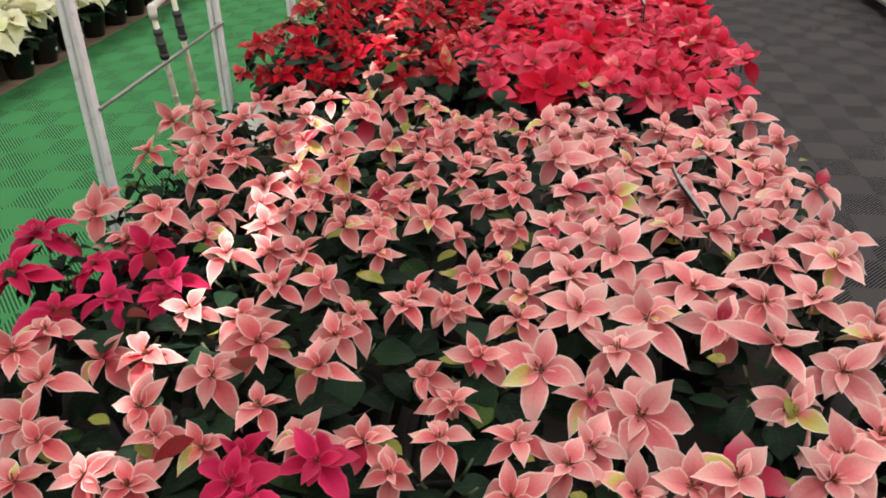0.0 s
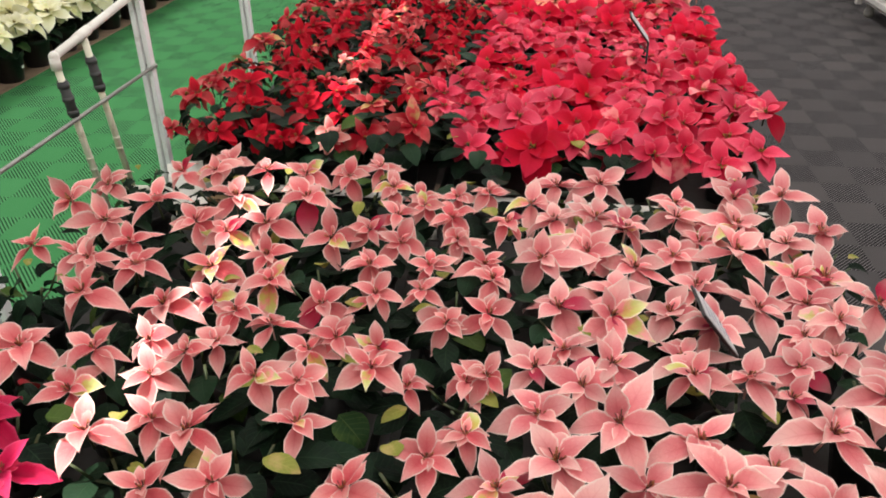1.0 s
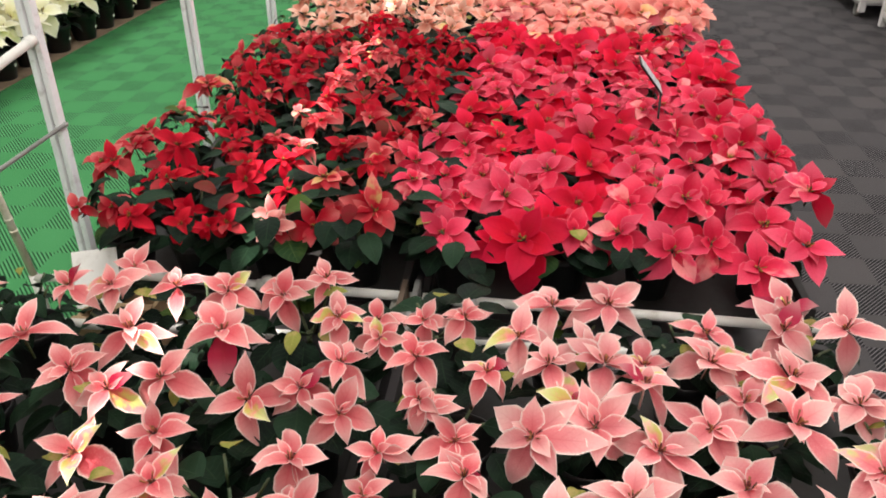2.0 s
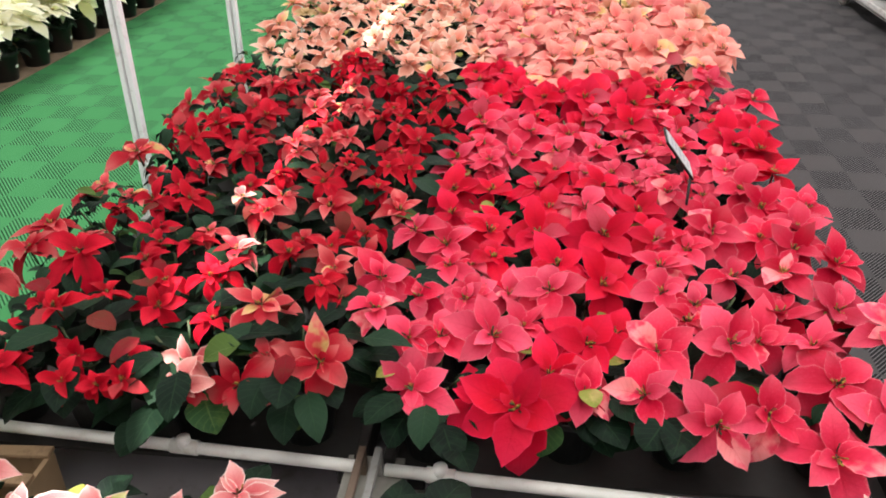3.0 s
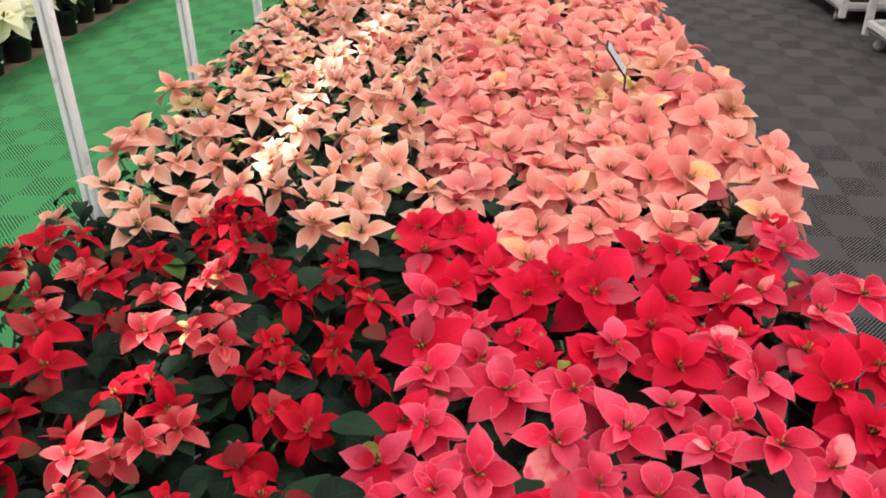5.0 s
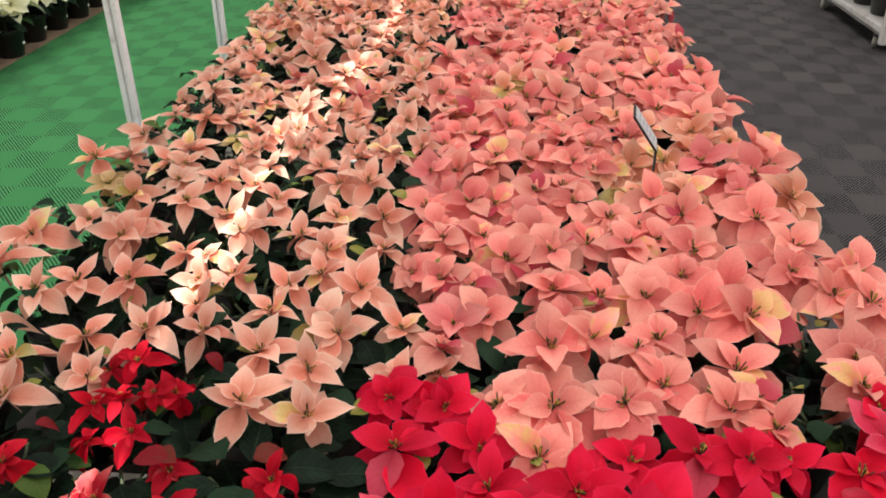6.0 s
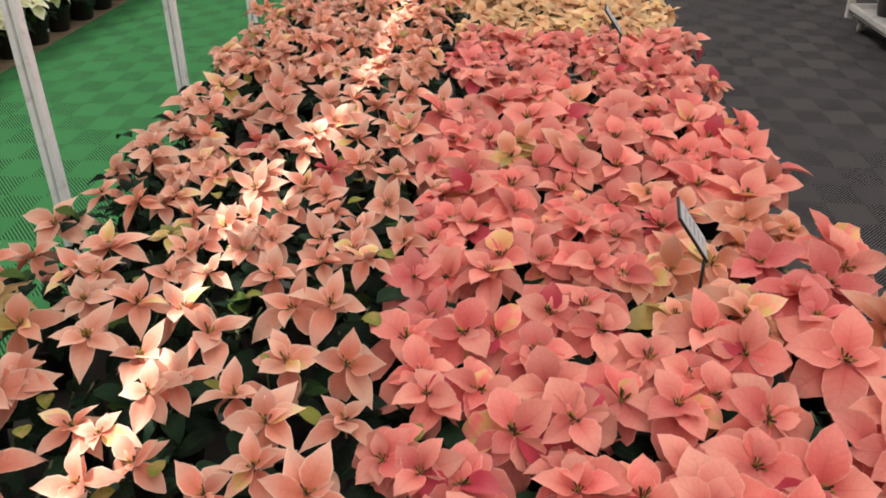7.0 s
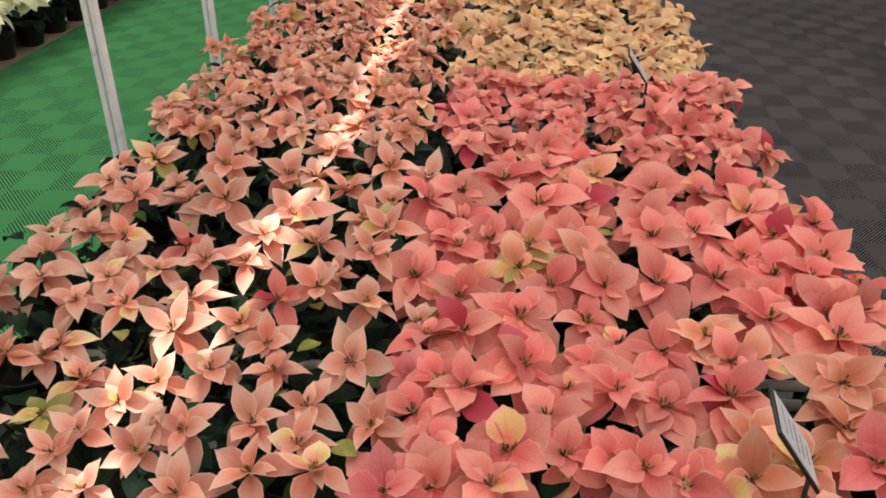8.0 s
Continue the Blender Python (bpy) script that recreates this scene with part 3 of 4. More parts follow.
# ---- the hall: floors, then walls and roof out of view, added to enclose the light ----
def slab(name, label, mat, *boxes, category=""):
    bm = bmesh.new()
    for b in boxes:
        box(bm, *b)
    ob = new(name, mesh_of(name, bm, mat, False))
    return tagged(ob, label, category or "floor", kind="structure")


slab("floor_green", "green woven carpet with a chequer of plain and ribbed squares", "green_carpet", (-6.5, -1.46, -5, 17, -0.05, 0.0), category="carpet")
slab("floor_charcoal", "charcoal woven carpet with a chequer of plain and ribbed squares", "dark_carpet", (-1.46, 6.5, -5, 17, -0.05, 0.0), category="carpet")
slab("floor_under_benches", "smooth grey floor sheet under the benches", "sheet", (-1.40, 0.68, -1.0, 10.7, 0.002, 0.006), category="floor")
# four assumed walls, never in view, that keep outside light off the benches
slab("unseen_wall_west", "plain grey painted wall out of view, added to enclose the light", "wallpaint", (-6.7, -6.5, -5.2, 17.2, 0, ROOF_Z), category="wall")
slab("unseen_wall_east", "plain grey painted wall out of view, added to enclose the light", "wallpaint", (6.5, 6.7, -5.2, 17.2, 0, ROOF_Z), category="wall")
slab("unseen_wall_south", "plain grey painted wall out of view, added to enclose the light", "wallpaint", (-6.5, 6.5, -5.2, -5, 0, ROOF_Z), category="wall")
slab("unseen_wall_north", "plain grey painted wall out of view, added to enclose the light", "wallpaint", (-6.5, 6.5, 17, 17.2, 0, ROOF_Z), category="wall")


def unseen_ceiling():
    """Unseen sheet added to block the sun: three open bays and one narrow ragged gap."""
    bm = bmesh.new()
    z0, z1 = ROOF_Z, ROOF_Z + 0.03
    bays = sorted(LIGHT_BAYS)
    box(bm, -6.7, bays[0][0] - bays[0][1] / 2, -5.2, 17.2, z0, z1)
    box(bm, bays[1][0] + bays[1][1] / 2, bays[2][0] - bays[2][1] / 2, -5.2, 17.2, z0, z1)
    box(bm, bays[2][0] + bays[2][1] / 2, 6.7, -5.2, 17.2, z0, z1)
    r = random.Random(4)
    west, east = bays[0][0] + bays[0][1] / 2, bays[1][0] - bays[1][1] / 2
    n = 260
    left, right = [], []
    for k in range(n + 1):
        y = -5.2 + 22.4 * k / n
        bend = min(1.0, max(0.0, (y - 5.7) / 1.2))
        mid = GAP_X + 0.15 * bend * bend * (3 - 2 * bend)  # bent to steer the sun stripe
        # uneven width breaks the sun stripe into patches
        wide = 0.042 + 0.020 * math.sin(k * 0.53 + 1.0) + 0.014 * math.sin(k * 0.21) + r.uniform(-0.022, 0.022)
        wide = max(wide, 0.008)
        left.append((mid - wide, y))
        right.append((mid + wide * r.uniform(0.7, 1.2), y))
    for a, wall in ((left, west), (right, east)):
        rows = [[bm.verts.new((x, y, z)) for x, y, z in ((wall, p[1], z0), (p[0], p[1], z0), (p[0], p[1], z1), (wall, p[1], z1))] for p in a]
        for p, q in zip(rows, rows[1:]):
            for i in range(4):
                bm.faces.new((p[i], p[(i + 1) % 4], q[(i + 1) % 4], q[i]))
    ob = new("ceiling", mesh_of("ceiling", bm, "roof", False))
    return tagged(ob, "grey sheet out of view, added to block the sun except through one narrow gap", "ceiling", kind="structure")


unseen_ceiling()
# unseen panels added over the lamps to stop the direct sun
for gx, gw in LIGHT_BAYS:
    slab("roof_diffuser", "opal white panel out of view, added to diffuse the sun", "opal", (gx - gw / 2, gx + gw / 2, -5.2, 17.2, ROOF_Z + 0.004, ROOF_Z + 0.02), category="glazing")


# ---- rolling benches ----
DECK = 0.185


def bench(x0, x1, y0, y1, skew=0.0):
    b = tagged(new("plant_bench"), "low rolling bench with grey steel tray and white pipes", "bench", "plant benches in a double row")
    b.matrix_basis = pose((x0 + x1) / 2, (y0 + y1) / 2, 0)
    w, l = (x1 - x0) / 2, (y1 - y0) / 2
    bm = bmesh.new()
    box(bm, -w + 0.02, w - 0.02, -l + 0.05, l - 0.05, DECK - 0.012, DECK - 0.002)
    part("tray", mesh_of("tray", bm, "bench", False), b)
    bm = bmesh.new()
    box(bm, -0.012, 0.012, -l + 0.05, l - 0.05, DECK - 0.05, DECK + 0.03, 0.004)
    side = mesh_of("side_rail", bm, "bench", False)
    for s in (-1, 1):
        part("side_rail", side, b, pose(s * (w - 0.012), 0, 0))
    bm = bmesh.new()
    tube(bm, (-w + 0.01, 0, 0), (w - 0.01, 0, 0), 0.0135, 14)
    for k in ((0.16,) if x0 < -1 else (-0.76,)):
        tube(bm, (k * w - 0.03, 0, 0), (k * w + 0.03, 0, 0), 0.0168, 14)
        tube(bm, (k * w, 0, 0), (k * w, 0, 0.026), 0.0155, 12)
    pipe = mesh_of("end_pipe", bm, "pvc")
    for s in (-1, 1):
        slip = -math.tan(radians(skew)) * ((x0 + x1) / 2 + 0.4) if s < 0 else 0.0
        part("end_pipe", pipe, b, pose(0, s * (l - 0.02) + slip, DECK + 0.03, 0, 0, -skew if s < 0 else 0), "white plastic pipe with tee joints")
    bm = bmesh.new()
    box(bm, -0.02, 0.02, -0.02, 0.02, 0.075, DECK - 0.012, 0.004)
    leg = mesh_of("leg", bm, "bench", False)
    bm = bmesh.new()
    tube(bm, (-0.014, 0, 0.036), (0.014, 0, 0.036), 0.036, 18)
    wheel = mesh_of("wheel", bm, "wheel")
    for sx in (-1, 1):
        for sy in (-1, 1):
            lg = part("leg", leg, b, pose(sx * (w - 0.06), sy * (l - 0.12), 0))
            part("wheel", wheel, lg)
    return b


ROWS_Y = ((-0.9, 0.90), (0.93, 2.93), (3.10, 5.08), (5.11, 6.80), (6.83, 8.45), (8.48, 10.6))
COLS_X = ((-1.34, -0.40), (-0.36, 0.70))
for y0, y1 in ROWS_Y:
    for x0, x1 in COLS_X:
        bench(x0, x1, y0, y1, 3.2 if y0 == 3.10 else 0.0)  # one end pipe lies askew


# ---- the plants on the benches ----
def variety(x, y, left):
    """What grows at the near and far end of the benches: name, colour, shape, number and size of heads, foliage."""
    if y < 2.95:
        if -0.60 < x < -0.28 and 0.70 < y < 1.0:
            return "magenta_poinsettia", "magenta", "small", 6, 0.18, "rich", "magenta poinsettia in a black pot among pink ones"
        if x < -0.02:
            return "pink_poinsettia", "pink", "star", 6, 0.183, "sparse", "pink poinsettia with cream bract margins in a black pot"
        return "pink_poinsettia", ["palepink", "palepink", "pink"], "star", 8, 0.212, "sparse", "pale pink poinsettia with cream margins and yellowish bracts"
    if y < 8.5:
        if left:
            return "peach_poinsettia", ["peach", "peach", "peach", "peachtan"], "ovate", 6, 0.196, "sparse", "peach poinsettia with pointed bracts in a black pot"
        return "peach_poinsettia", rng.choice(("salmon",) * 6 + ("coral",)), "broad", 6, 0.215, "sparse", "salmon pink poinsettia with broad overlapping bracts"
    if left:
        return "peach_poinsettia", ["peachtan", "peach"], "ovate", 6, 0.186, "sparse", "tan peach poinsettia with pointed bracts"
    return "peach_poinsettia", "apricot", "broad", 6, 0.205, "sparse", "apricot yellow poinsettia with broad bracts"


# where single heads stand out: colour, then places in centimetres (x, y)
HEADS = []


def heads(colour, places):
    HEADS.extend((colour, x / 100, y / 100) for x, y in places)


heads("redcoral", [
    (-63, 310), (-48, 316), (-122, 317), (-65, 333), (-135, 338), (-52, 348), (-132, 354), (-46, 356), (-133, 367), (-90, 368), (-77, 376), (-61, 382), 
    (-42, 383), (-75, 385), (-103, 407), (-129, 411), (-79, 415), (-82, 422), (-76, 424), (-71, 426), (-67, 432), (-66, 455), (-76, 463), (-86, 463), 
    (-126, 472), (-88, 477), (-107, 481), (-80, 484), (-76, 485), (-130, 492),
])
heads("salmon", [
    (42, 515), (0, 517), (34, 519), (14, 519), (40, 523), (61, 526), (23, 527), (67, 530), (39, 533), (0, 534), (-23, 534), (18, 535), (65, 538), (9, 538), 
    (24, 541), (3, 545), (45, 549), (-14, 549), (34, 550), (23, 555), (75, 558), (2, 559), (-18, 559), (13, 560), (-25, 560), (67, 560), (43, 563), 
    (-32, 563), (0, 564), (33, 566), (22, 566), (-31, 567), (60, 570), (75, 570), (-9, 572), (57, 574), (2, 575), (38, 578), (64, 581), (22, 581), 
    (-26, 581), (-24, 581),
])
heads("salmon", [
    (-2, 584), (-16, 584), (12, 585), (30, 586), (-28, 589), (26, 591), (19, 597), (59, 598), (-4, 598), (39, 599), (-20, 600), (-32, 601), (-13, 602), 
    (32, 604), (10, 606), (-1, 611), (7, 614), (56, 622), (-15, 626), (-25, 628), (66, 629), (-22, 630), (18, 631), (11, 632), (6, 635), (-12, 635), 
    (-2, 636), (-26, 636), (73, 639), (-5, 644), (-30, 645), (72, 646), (30, 652), (18, 652), (-21, 652), (9, 654), (-1, 654), (-26, 656), (-26, 656), 
    (-9, 659), (4, 660), (33, 665),
])
heads("salmon", [
    (19, 667), (-29, 667), (11, 671), (-22, 672), (57, 673), (-10, 676), (44, 678), (5, 679), (59, 685), (-23, 685), (67, 686), (10, 689), (-2, 690), 
    (-34, 691), (23, 694), (71, 698), (60, 699), (38, 699), (52, 701), (-25, 706), (-17, 710), (67, 712), (3, 713), (-29, 713), (25, 715), (56, 719), 
    (36, 720), (24, 724), (-24, 725), (-34, 726), (69, 727), (52, 729), (-4, 732), (8, 737), (-25, 742), (42, 744), (30, 746), (52, 749), (-14, 749), 
    (63, 752), (-1, 758),
])
heads("hotpink", [
    (50, 306), (30, 312), (40, 315), (64, 316), (17, 318), (5, 318), (55, 324), (20, 328), (-14, 329), (-32, 330), (-25, 330), (35, 331), (-40, 335), 
    (70, 339), (28, 339), (-21, 343), (-20, 344), (-32, 346), (-41, 347), (-2, 348), (50, 349), (31, 349), (24, 351), (63, 351), (-26, 357), (53, 361), 
    (-21, 361), (42, 363), (25, 363), (32, 371), (-28, 372), (69, 372), (59, 375), (-37, 375), (52, 380), (40, 381),
])
heads("hotpink", [
    (64, 390), (8, 391), (56, 397), (70, 404), (32, 406), (53, 409), (24, 414), (31, 415), (9, 419), (-32, 420), (56, 421), (-20, 421), (-20, 422), 
    (52, 425), (29, 425), (-13, 426), (49, 435), (40, 437), (29, 438), (1, 438), (-23, 440), (14, 443), (35, 446), (23, 447), (-8, 450), (5, 453), 
    (-24, 453), (42, 457), (-14, 462), (36, 466), (14, 466), (-26, 484), (63, 485), (73, 489), (51, 492), (61, 510),
])
heads("peach", [
    (-46, 508), (-58, 508), (-105, 509), (-91, 515), (-48, 519), (-111, 522), (-32, 525), (-60, 527), (-23, 528), (-44, 530), (-85, 530), (-99, 530), 
    (-74, 533), (-124, 534), (-49, 538), (-32, 540), (-61, 540), (-78, 541), (-116, 543), (-59, 549), (-80, 549), (-110, 550), (-98, 551), (-43, 552), 
    (-130, 552), (-53, 557), (-75, 558), (-83, 563), (-89, 565), (-54, 568), (-130, 568), (-40, 570), (-107, 570), (-77, 572), (-62, 575), (-105, 576), 
    (-74, 577), (-42, 584),
])
heads("peach", [
    (-55, 587), (-85, 587), (-97, 589), (-73, 594), (-57, 602), (-82, 603), (-92, 603), (-104, 603), (-49, 604), (-106, 615), (-112, 616), (-91, 619), 
    (-66, 620), (-82, 620), (-137, 620), (-44, 624), (-55, 624), (-128, 624), (-89, 625), (-75, 626), (-110, 628), (-74, 630), (-87, 630), (-49, 632), 
    (-69, 632), (-58, 636), (-83, 638), (-37, 639), (-49, 640), (-130, 641), (-79, 646), (-94, 646), (-70, 650), (-58, 652), (-43, 653), (-105, 653), 
    (-103, 656), (-61, 659),
])
heads("peach", [
    (-82, 662), (-68, 664), (-97, 673), (-108, 673), (-43, 675), (-32, 675), (-83, 676), (-118, 678), (-55, 680), (-105, 683), (-83, 688), (-95, 688), 
    (-53, 690), (-75, 692), (-105, 692), (-125, 693), (-45, 695), (-59, 699), (-117, 701), (-73, 702), (-110, 704), (-43, 707), (-50, 713), (-69, 715), 
    (-89, 722), (-100, 724), (-115, 724), (-44, 726), (-57, 728), (-126, 733), (-67, 737), (-77, 744), (-117, 745), (-97, 748), (-48, 751), (-36, 752), 
    (-66, 754),
])
heads("red", [
    (-90, 306), (-98, 307), (-86, 308), (-113, 309), (-111, 312), (-99, 314), (-89, 316), (-114, 324), (-109, 326), (-89, 333), (-130, 337), (-49, 339), 
    (-53, 339), (-89, 339), (-80, 342), (-79, 346), (-115, 349), (-99, 350), (-65, 355), (-99, 358), (-56, 360), (-92, 361), (-48, 365), (-104, 366), 
    (-110, 380), (-101, 383), (-108, 393), (-66, 396), (-88, 396), (-51, 397), (-80, 398), (-80, 402), (-107, 405), (-49, 406), (-62, 408), (-43, 409), 
    (-78, 409), (-70, 409), (-62, 414), (-96, 414),
])
heads("red", [
    (-47, 415), (-115, 422), (-99, 424), (-54, 425), (-44, 435), (-51, 436), (-71, 438), (-113, 438), (-126, 438), (-83, 442), (-78, 446), (-98, 446), 
    (-58, 447), (-52, 450), (-113, 450), (-43, 454), (-37, 454), (-56, 457), (-106, 458), (-38, 472), (-56, 475), (-101, 478), (-42, 480), (-62, 481), 
    (-51, 482), (-51, 488), (-48, 490), (-94, 490), (-134, 491), (-98, 492), (-125, 498), (-84, 499), (-77, 502), (-86, 507), (-81, 508), (-76, 511), 
    (-73, 513), (-88, 518), (-82, 519),
])
heads("tan", [
    (72, 610), (47, 610), (42, 612), (28, 613), (22, 629), (29, 632), (40, 636), (32, 642), (51, 647), (55, 654), (52, 657), (38, 667), (29, 671), 
    (-22, 693), (-10, 698), (7, 701), (-7, 707), (5, 751), (13, 754),
])
heads("palepink", [
    (8, 102), (24, 104), (17, 104), (39, 106), (-3, 106), (43, 112), (1, 112), (51, 119), (10, 120), (-8, 131), (7, 136), (50, 137), (38, 141), (59, 146), 
    (29, 149), (14, 150), (0, 152), (62, 155), (50, 159), (40, 159), (25, 162), (-2, 165), (9, 175), (60, 177), (46, 178), (-5, 178), (3, 186), (58, 188), 
    (42, 189), (65, 189), (34, 190), (24, 190), (9, 194), (-6, 194),
])
heads("palepink", [
    (23, 198), (0, 198), (46, 199), (54, 203), (30, 206), (49, 208), (10, 211), (57, 213), (41, 215), (23, 216), (-1, 216), (53, 221), (68, 222), 
    (30, 226), (53, 231), (-5, 233), (17, 234), (61, 235), (6, 236), (41, 240), (27, 241), (16, 250), (56, 251), (65, 254), (44, 254), (9, 256), (-2, 257), 
    (30, 259), (-8, 265), (59, 271), (47, 272), (11, 277), (-1, 277), (50, 281),
])
heads("pink", [
    (-91, 89), (-72, 90), (-81, 92), (-90, 96), (-12, 97), (-32, 99), (-64, 100), (-96, 101), (-73, 102), (-48, 104), (-77, 106), (-38, 107), (-25, 108), 
    (-12, 112), (-58, 112), (-100, 113), (-69, 118), (-24, 119), (-49, 120), (-83, 121), (-26, 122), (-111, 122), (-93, 123), (-30, 124), (-48, 130), 
    (-64, 130), (-109, 130), (-20, 133), (-46, 137), (-71, 140), (-82, 140), (-37, 143), (-13, 149), (-28, 149), (-66, 149), (-27, 151), (-56, 152),
])
heads("pink", [
    (-37, 158), (-81, 160), (-64, 162), (-24, 166), (-73, 167), (-47, 168), (-110, 170), (-18, 173), (-92, 174), (-49, 177), (-57, 177), (-77, 177), 
    (-36, 181), (-125, 182), (-30, 184), (-73, 184), (-92, 184), (-19, 186), (-15, 186), (-81, 186), (-109, 186), (-50, 188), (-45, 191), (-70, 191), 
    (-37, 192), (-61, 199), (-69, 201), (-86, 203), (-105, 204), (-25, 206), (-76, 206), (-52, 207), (-16, 208), (-41, 211), (-66, 215), (-98, 216), 
    (-32, 218),
])
heads("pink", [
    (-111, 219), (-44, 220), (-82, 221), (-16, 223), (-117, 224), (-31, 226), (-70, 226), (-104, 226), (-39, 233), (-57, 237), (-84, 237), (-74, 239), 
    (-48, 240), (-118, 241), (-26, 242), (-25, 242), (-94, 242), (-42, 248), (-14, 250), (-108, 250), (-133, 251), (-87, 254), (-68, 255), (-29, 258), 
    (-45, 260), (-37, 261), (-129, 264), (-59, 269), (-83, 269), (-98, 269), (-72, 270), (-109, 270), (-20, 271), (-39, 271), (-29, 272), (-52, 279), 
    (-98, 280),
])
heads("magenta", [
    (-56, 92), (-43, 96), (-56, 97), (-112, 138), (-102, 144), (-91, 145), (-91, 151), (-129, 151), (-110, 154), (-101, 162), (-133, 169),
])
heads("hotred", [
    (-8, 311), (-2, 323), (6, 331), (10, 352), (0, 360), (-16, 364), (25, 375), (12, 377), (-5, 380), (-18, 381), (26, 388), (-2, 394), (23, 397), 
    (-30, 407), (14, 409), (-5, 409), (7, 411), (0, 419), (65, 422), (65, 440), (57, 441), (-27, 441), (57, 457),
])
heads("hotred", [
    (26, 458), (10, 464), (-26, 464), (69, 466), (23, 473), (-4, 484), (12, 486), (42, 488), (30, 488), (-5, 490), (-20, 490), (-12, 496), (3, 496), 
    (-29, 503), (53, 503), (34, 504), (41, 506), (26, 506), (-14, 506), (-21, 514), (-24, 515), (-32, 518), (62, 520),
])
heads("coral", [
    (-21, 546), (58, 613), (-33, 626), (52, 638), (-32, 657), (-62, 672), (-91, 697),
])
heads("limepeach", [
    (-126, 604), (-97, 636),
])
# red heads in the sun stripe, coloured as if lit
heads("redpale", [
    (-74, 309), (-76, 318), (-80, 360), (-86, 384),
])
heads("peachtan", [
    (-113, 592), (-111, 650),
])

# colour of the heads: bract style, head size, plant name, label
KIND = {
    "pink": ("star", 0.165, "pink_poinsettia", "pink poinsettia with cream bract margins in a black pot"),
    "palepink": ("star", 0.215, "pink_poinsettia", "pale pink poinsettia with cream margins and yellowish bracts"),
    "magenta": ("small", 0.170, "magenta_poinsettia", "magenta poinsettia in a black pot among pink ones"),
    "red": ("small", 0.155, "red_poinsettia", "small-headed red poinsettia with many dark green leaves"),
    "redcoral": ("small", 0.155, "red_poinsettia", "red and coral poinsettia with paler bracts and dark green leaves"),
    "redpale": ("small", 0.150, "red_poinsettia", "pale coral and red poinsettia with dark green leaves"),
    "hotred": ("full", 0.228, "red_poinsettia", "bright red poinsettia with broad bracts"),
    "hotpink": ("full", 0.215, "red_poinsettia", "hot pink poinsettia with broad overlapping bracts"),
    "peach": ("ovate", 0.180, "peach_poinsettia", "peach poinsettia with pointed bracts in a black pot"),
    "limepeach": ("ovate", 0.135, "peach_poinsettia", "young yellow-green and apricot poinsettia in a black pot"),
    "peachtan": ("ovate", 0.155, "peach_poinsettia", "tan peach poinsettia with pointed bracts"),
    "salmon": ("broad", 0.262, "peach_poinsettia", "salmon pink poinsettia with broad overlapping bracts"),
    "coral": ("broad", 0.255, "peach_poinsettia", "deep coral poinsettia with broad bracts"),
    "leftcoral": ("ovate", 0.180, "peach_poinsettia", "peach poinsettia with pinker pointed bracts"),
    "tan": ("broad", 0.250, "peach_poinsettia", "tan apricot poinsettia with broad bracts"),
}


FILL_FROM = len(HEADS)


def crowding(k):
    """How large a head is for its kind: wide where its three nearest neighbours stand far off."""
    x, y = HEADS[k][1:]
    near = sorted((x - h[1]) ** 2 + (y - h[2]) ** 2 for i, h in enumerate(HEADS) if i != k)[:3]
    return min(1.32, max(0.74, 0.3 + 0.7 * sum(math.sqrt(d) for d in near) / (0.36 if x < -0.33 else 0.40)))


SPACING = [crowding(k) for k in range(FILL_FROM)]
# spots between the pots where only leaves show
BARE = ((0.3, 1.22), (0.36, 1.16), (0.23, 1.31), (0.28, 1.11), (0.25, 6.83), (0.53, 6.67), (0.5, 6.48), (0.26, 7.08), (0.19, 5.75), (0.53, 5.89), (-0.04, 6.3), (-0.12, 5.3), (0.54, 5.39), (-0.1, 4.43), (-0.1, 4.29), (0.23, 4.45), (-0.31, 6.44), (-0.38, 6.72))


def lower_heads():
    """Heads that sit lower, between those placed singly."""
    r = random.Random(21)
    for x0, x1, gap in ((-1.35, -0.43, 0.158), (-0.31, 0.67, 0.104), (-0.43, -0.31, 0.115)):
        for _ in range(9000):
            x, y = r.uniform(x0, x1), r.uniform(0.88, 7.55)
            if 2.74 < y < 3.16 or (x0 == -0.43 and y > 2.74) or any(math.hypot(x - gx, y - gy) < 0.11 for gx, gy in BARE):
                continue
            near = sorted(((x - h[1]) ** 2 + (y - h[2]) ** 2, h[0]) for h in HEADS)[:2]
            wide = 0.106 if near[0][1] in ("red", "redcoral", "redpale") else gap + (0.0 if y < 5.2 else -0.03 if x < -1.02 else 0.05 if x < -0.43 else 0.012)
            if near[0][0] > wide * wide:
                HEADS.append((near[0][1], x, y))


lower_heads()
KNOWN = (0.86, 7.56)  # the stretch of the benches in which the heads are placed singly


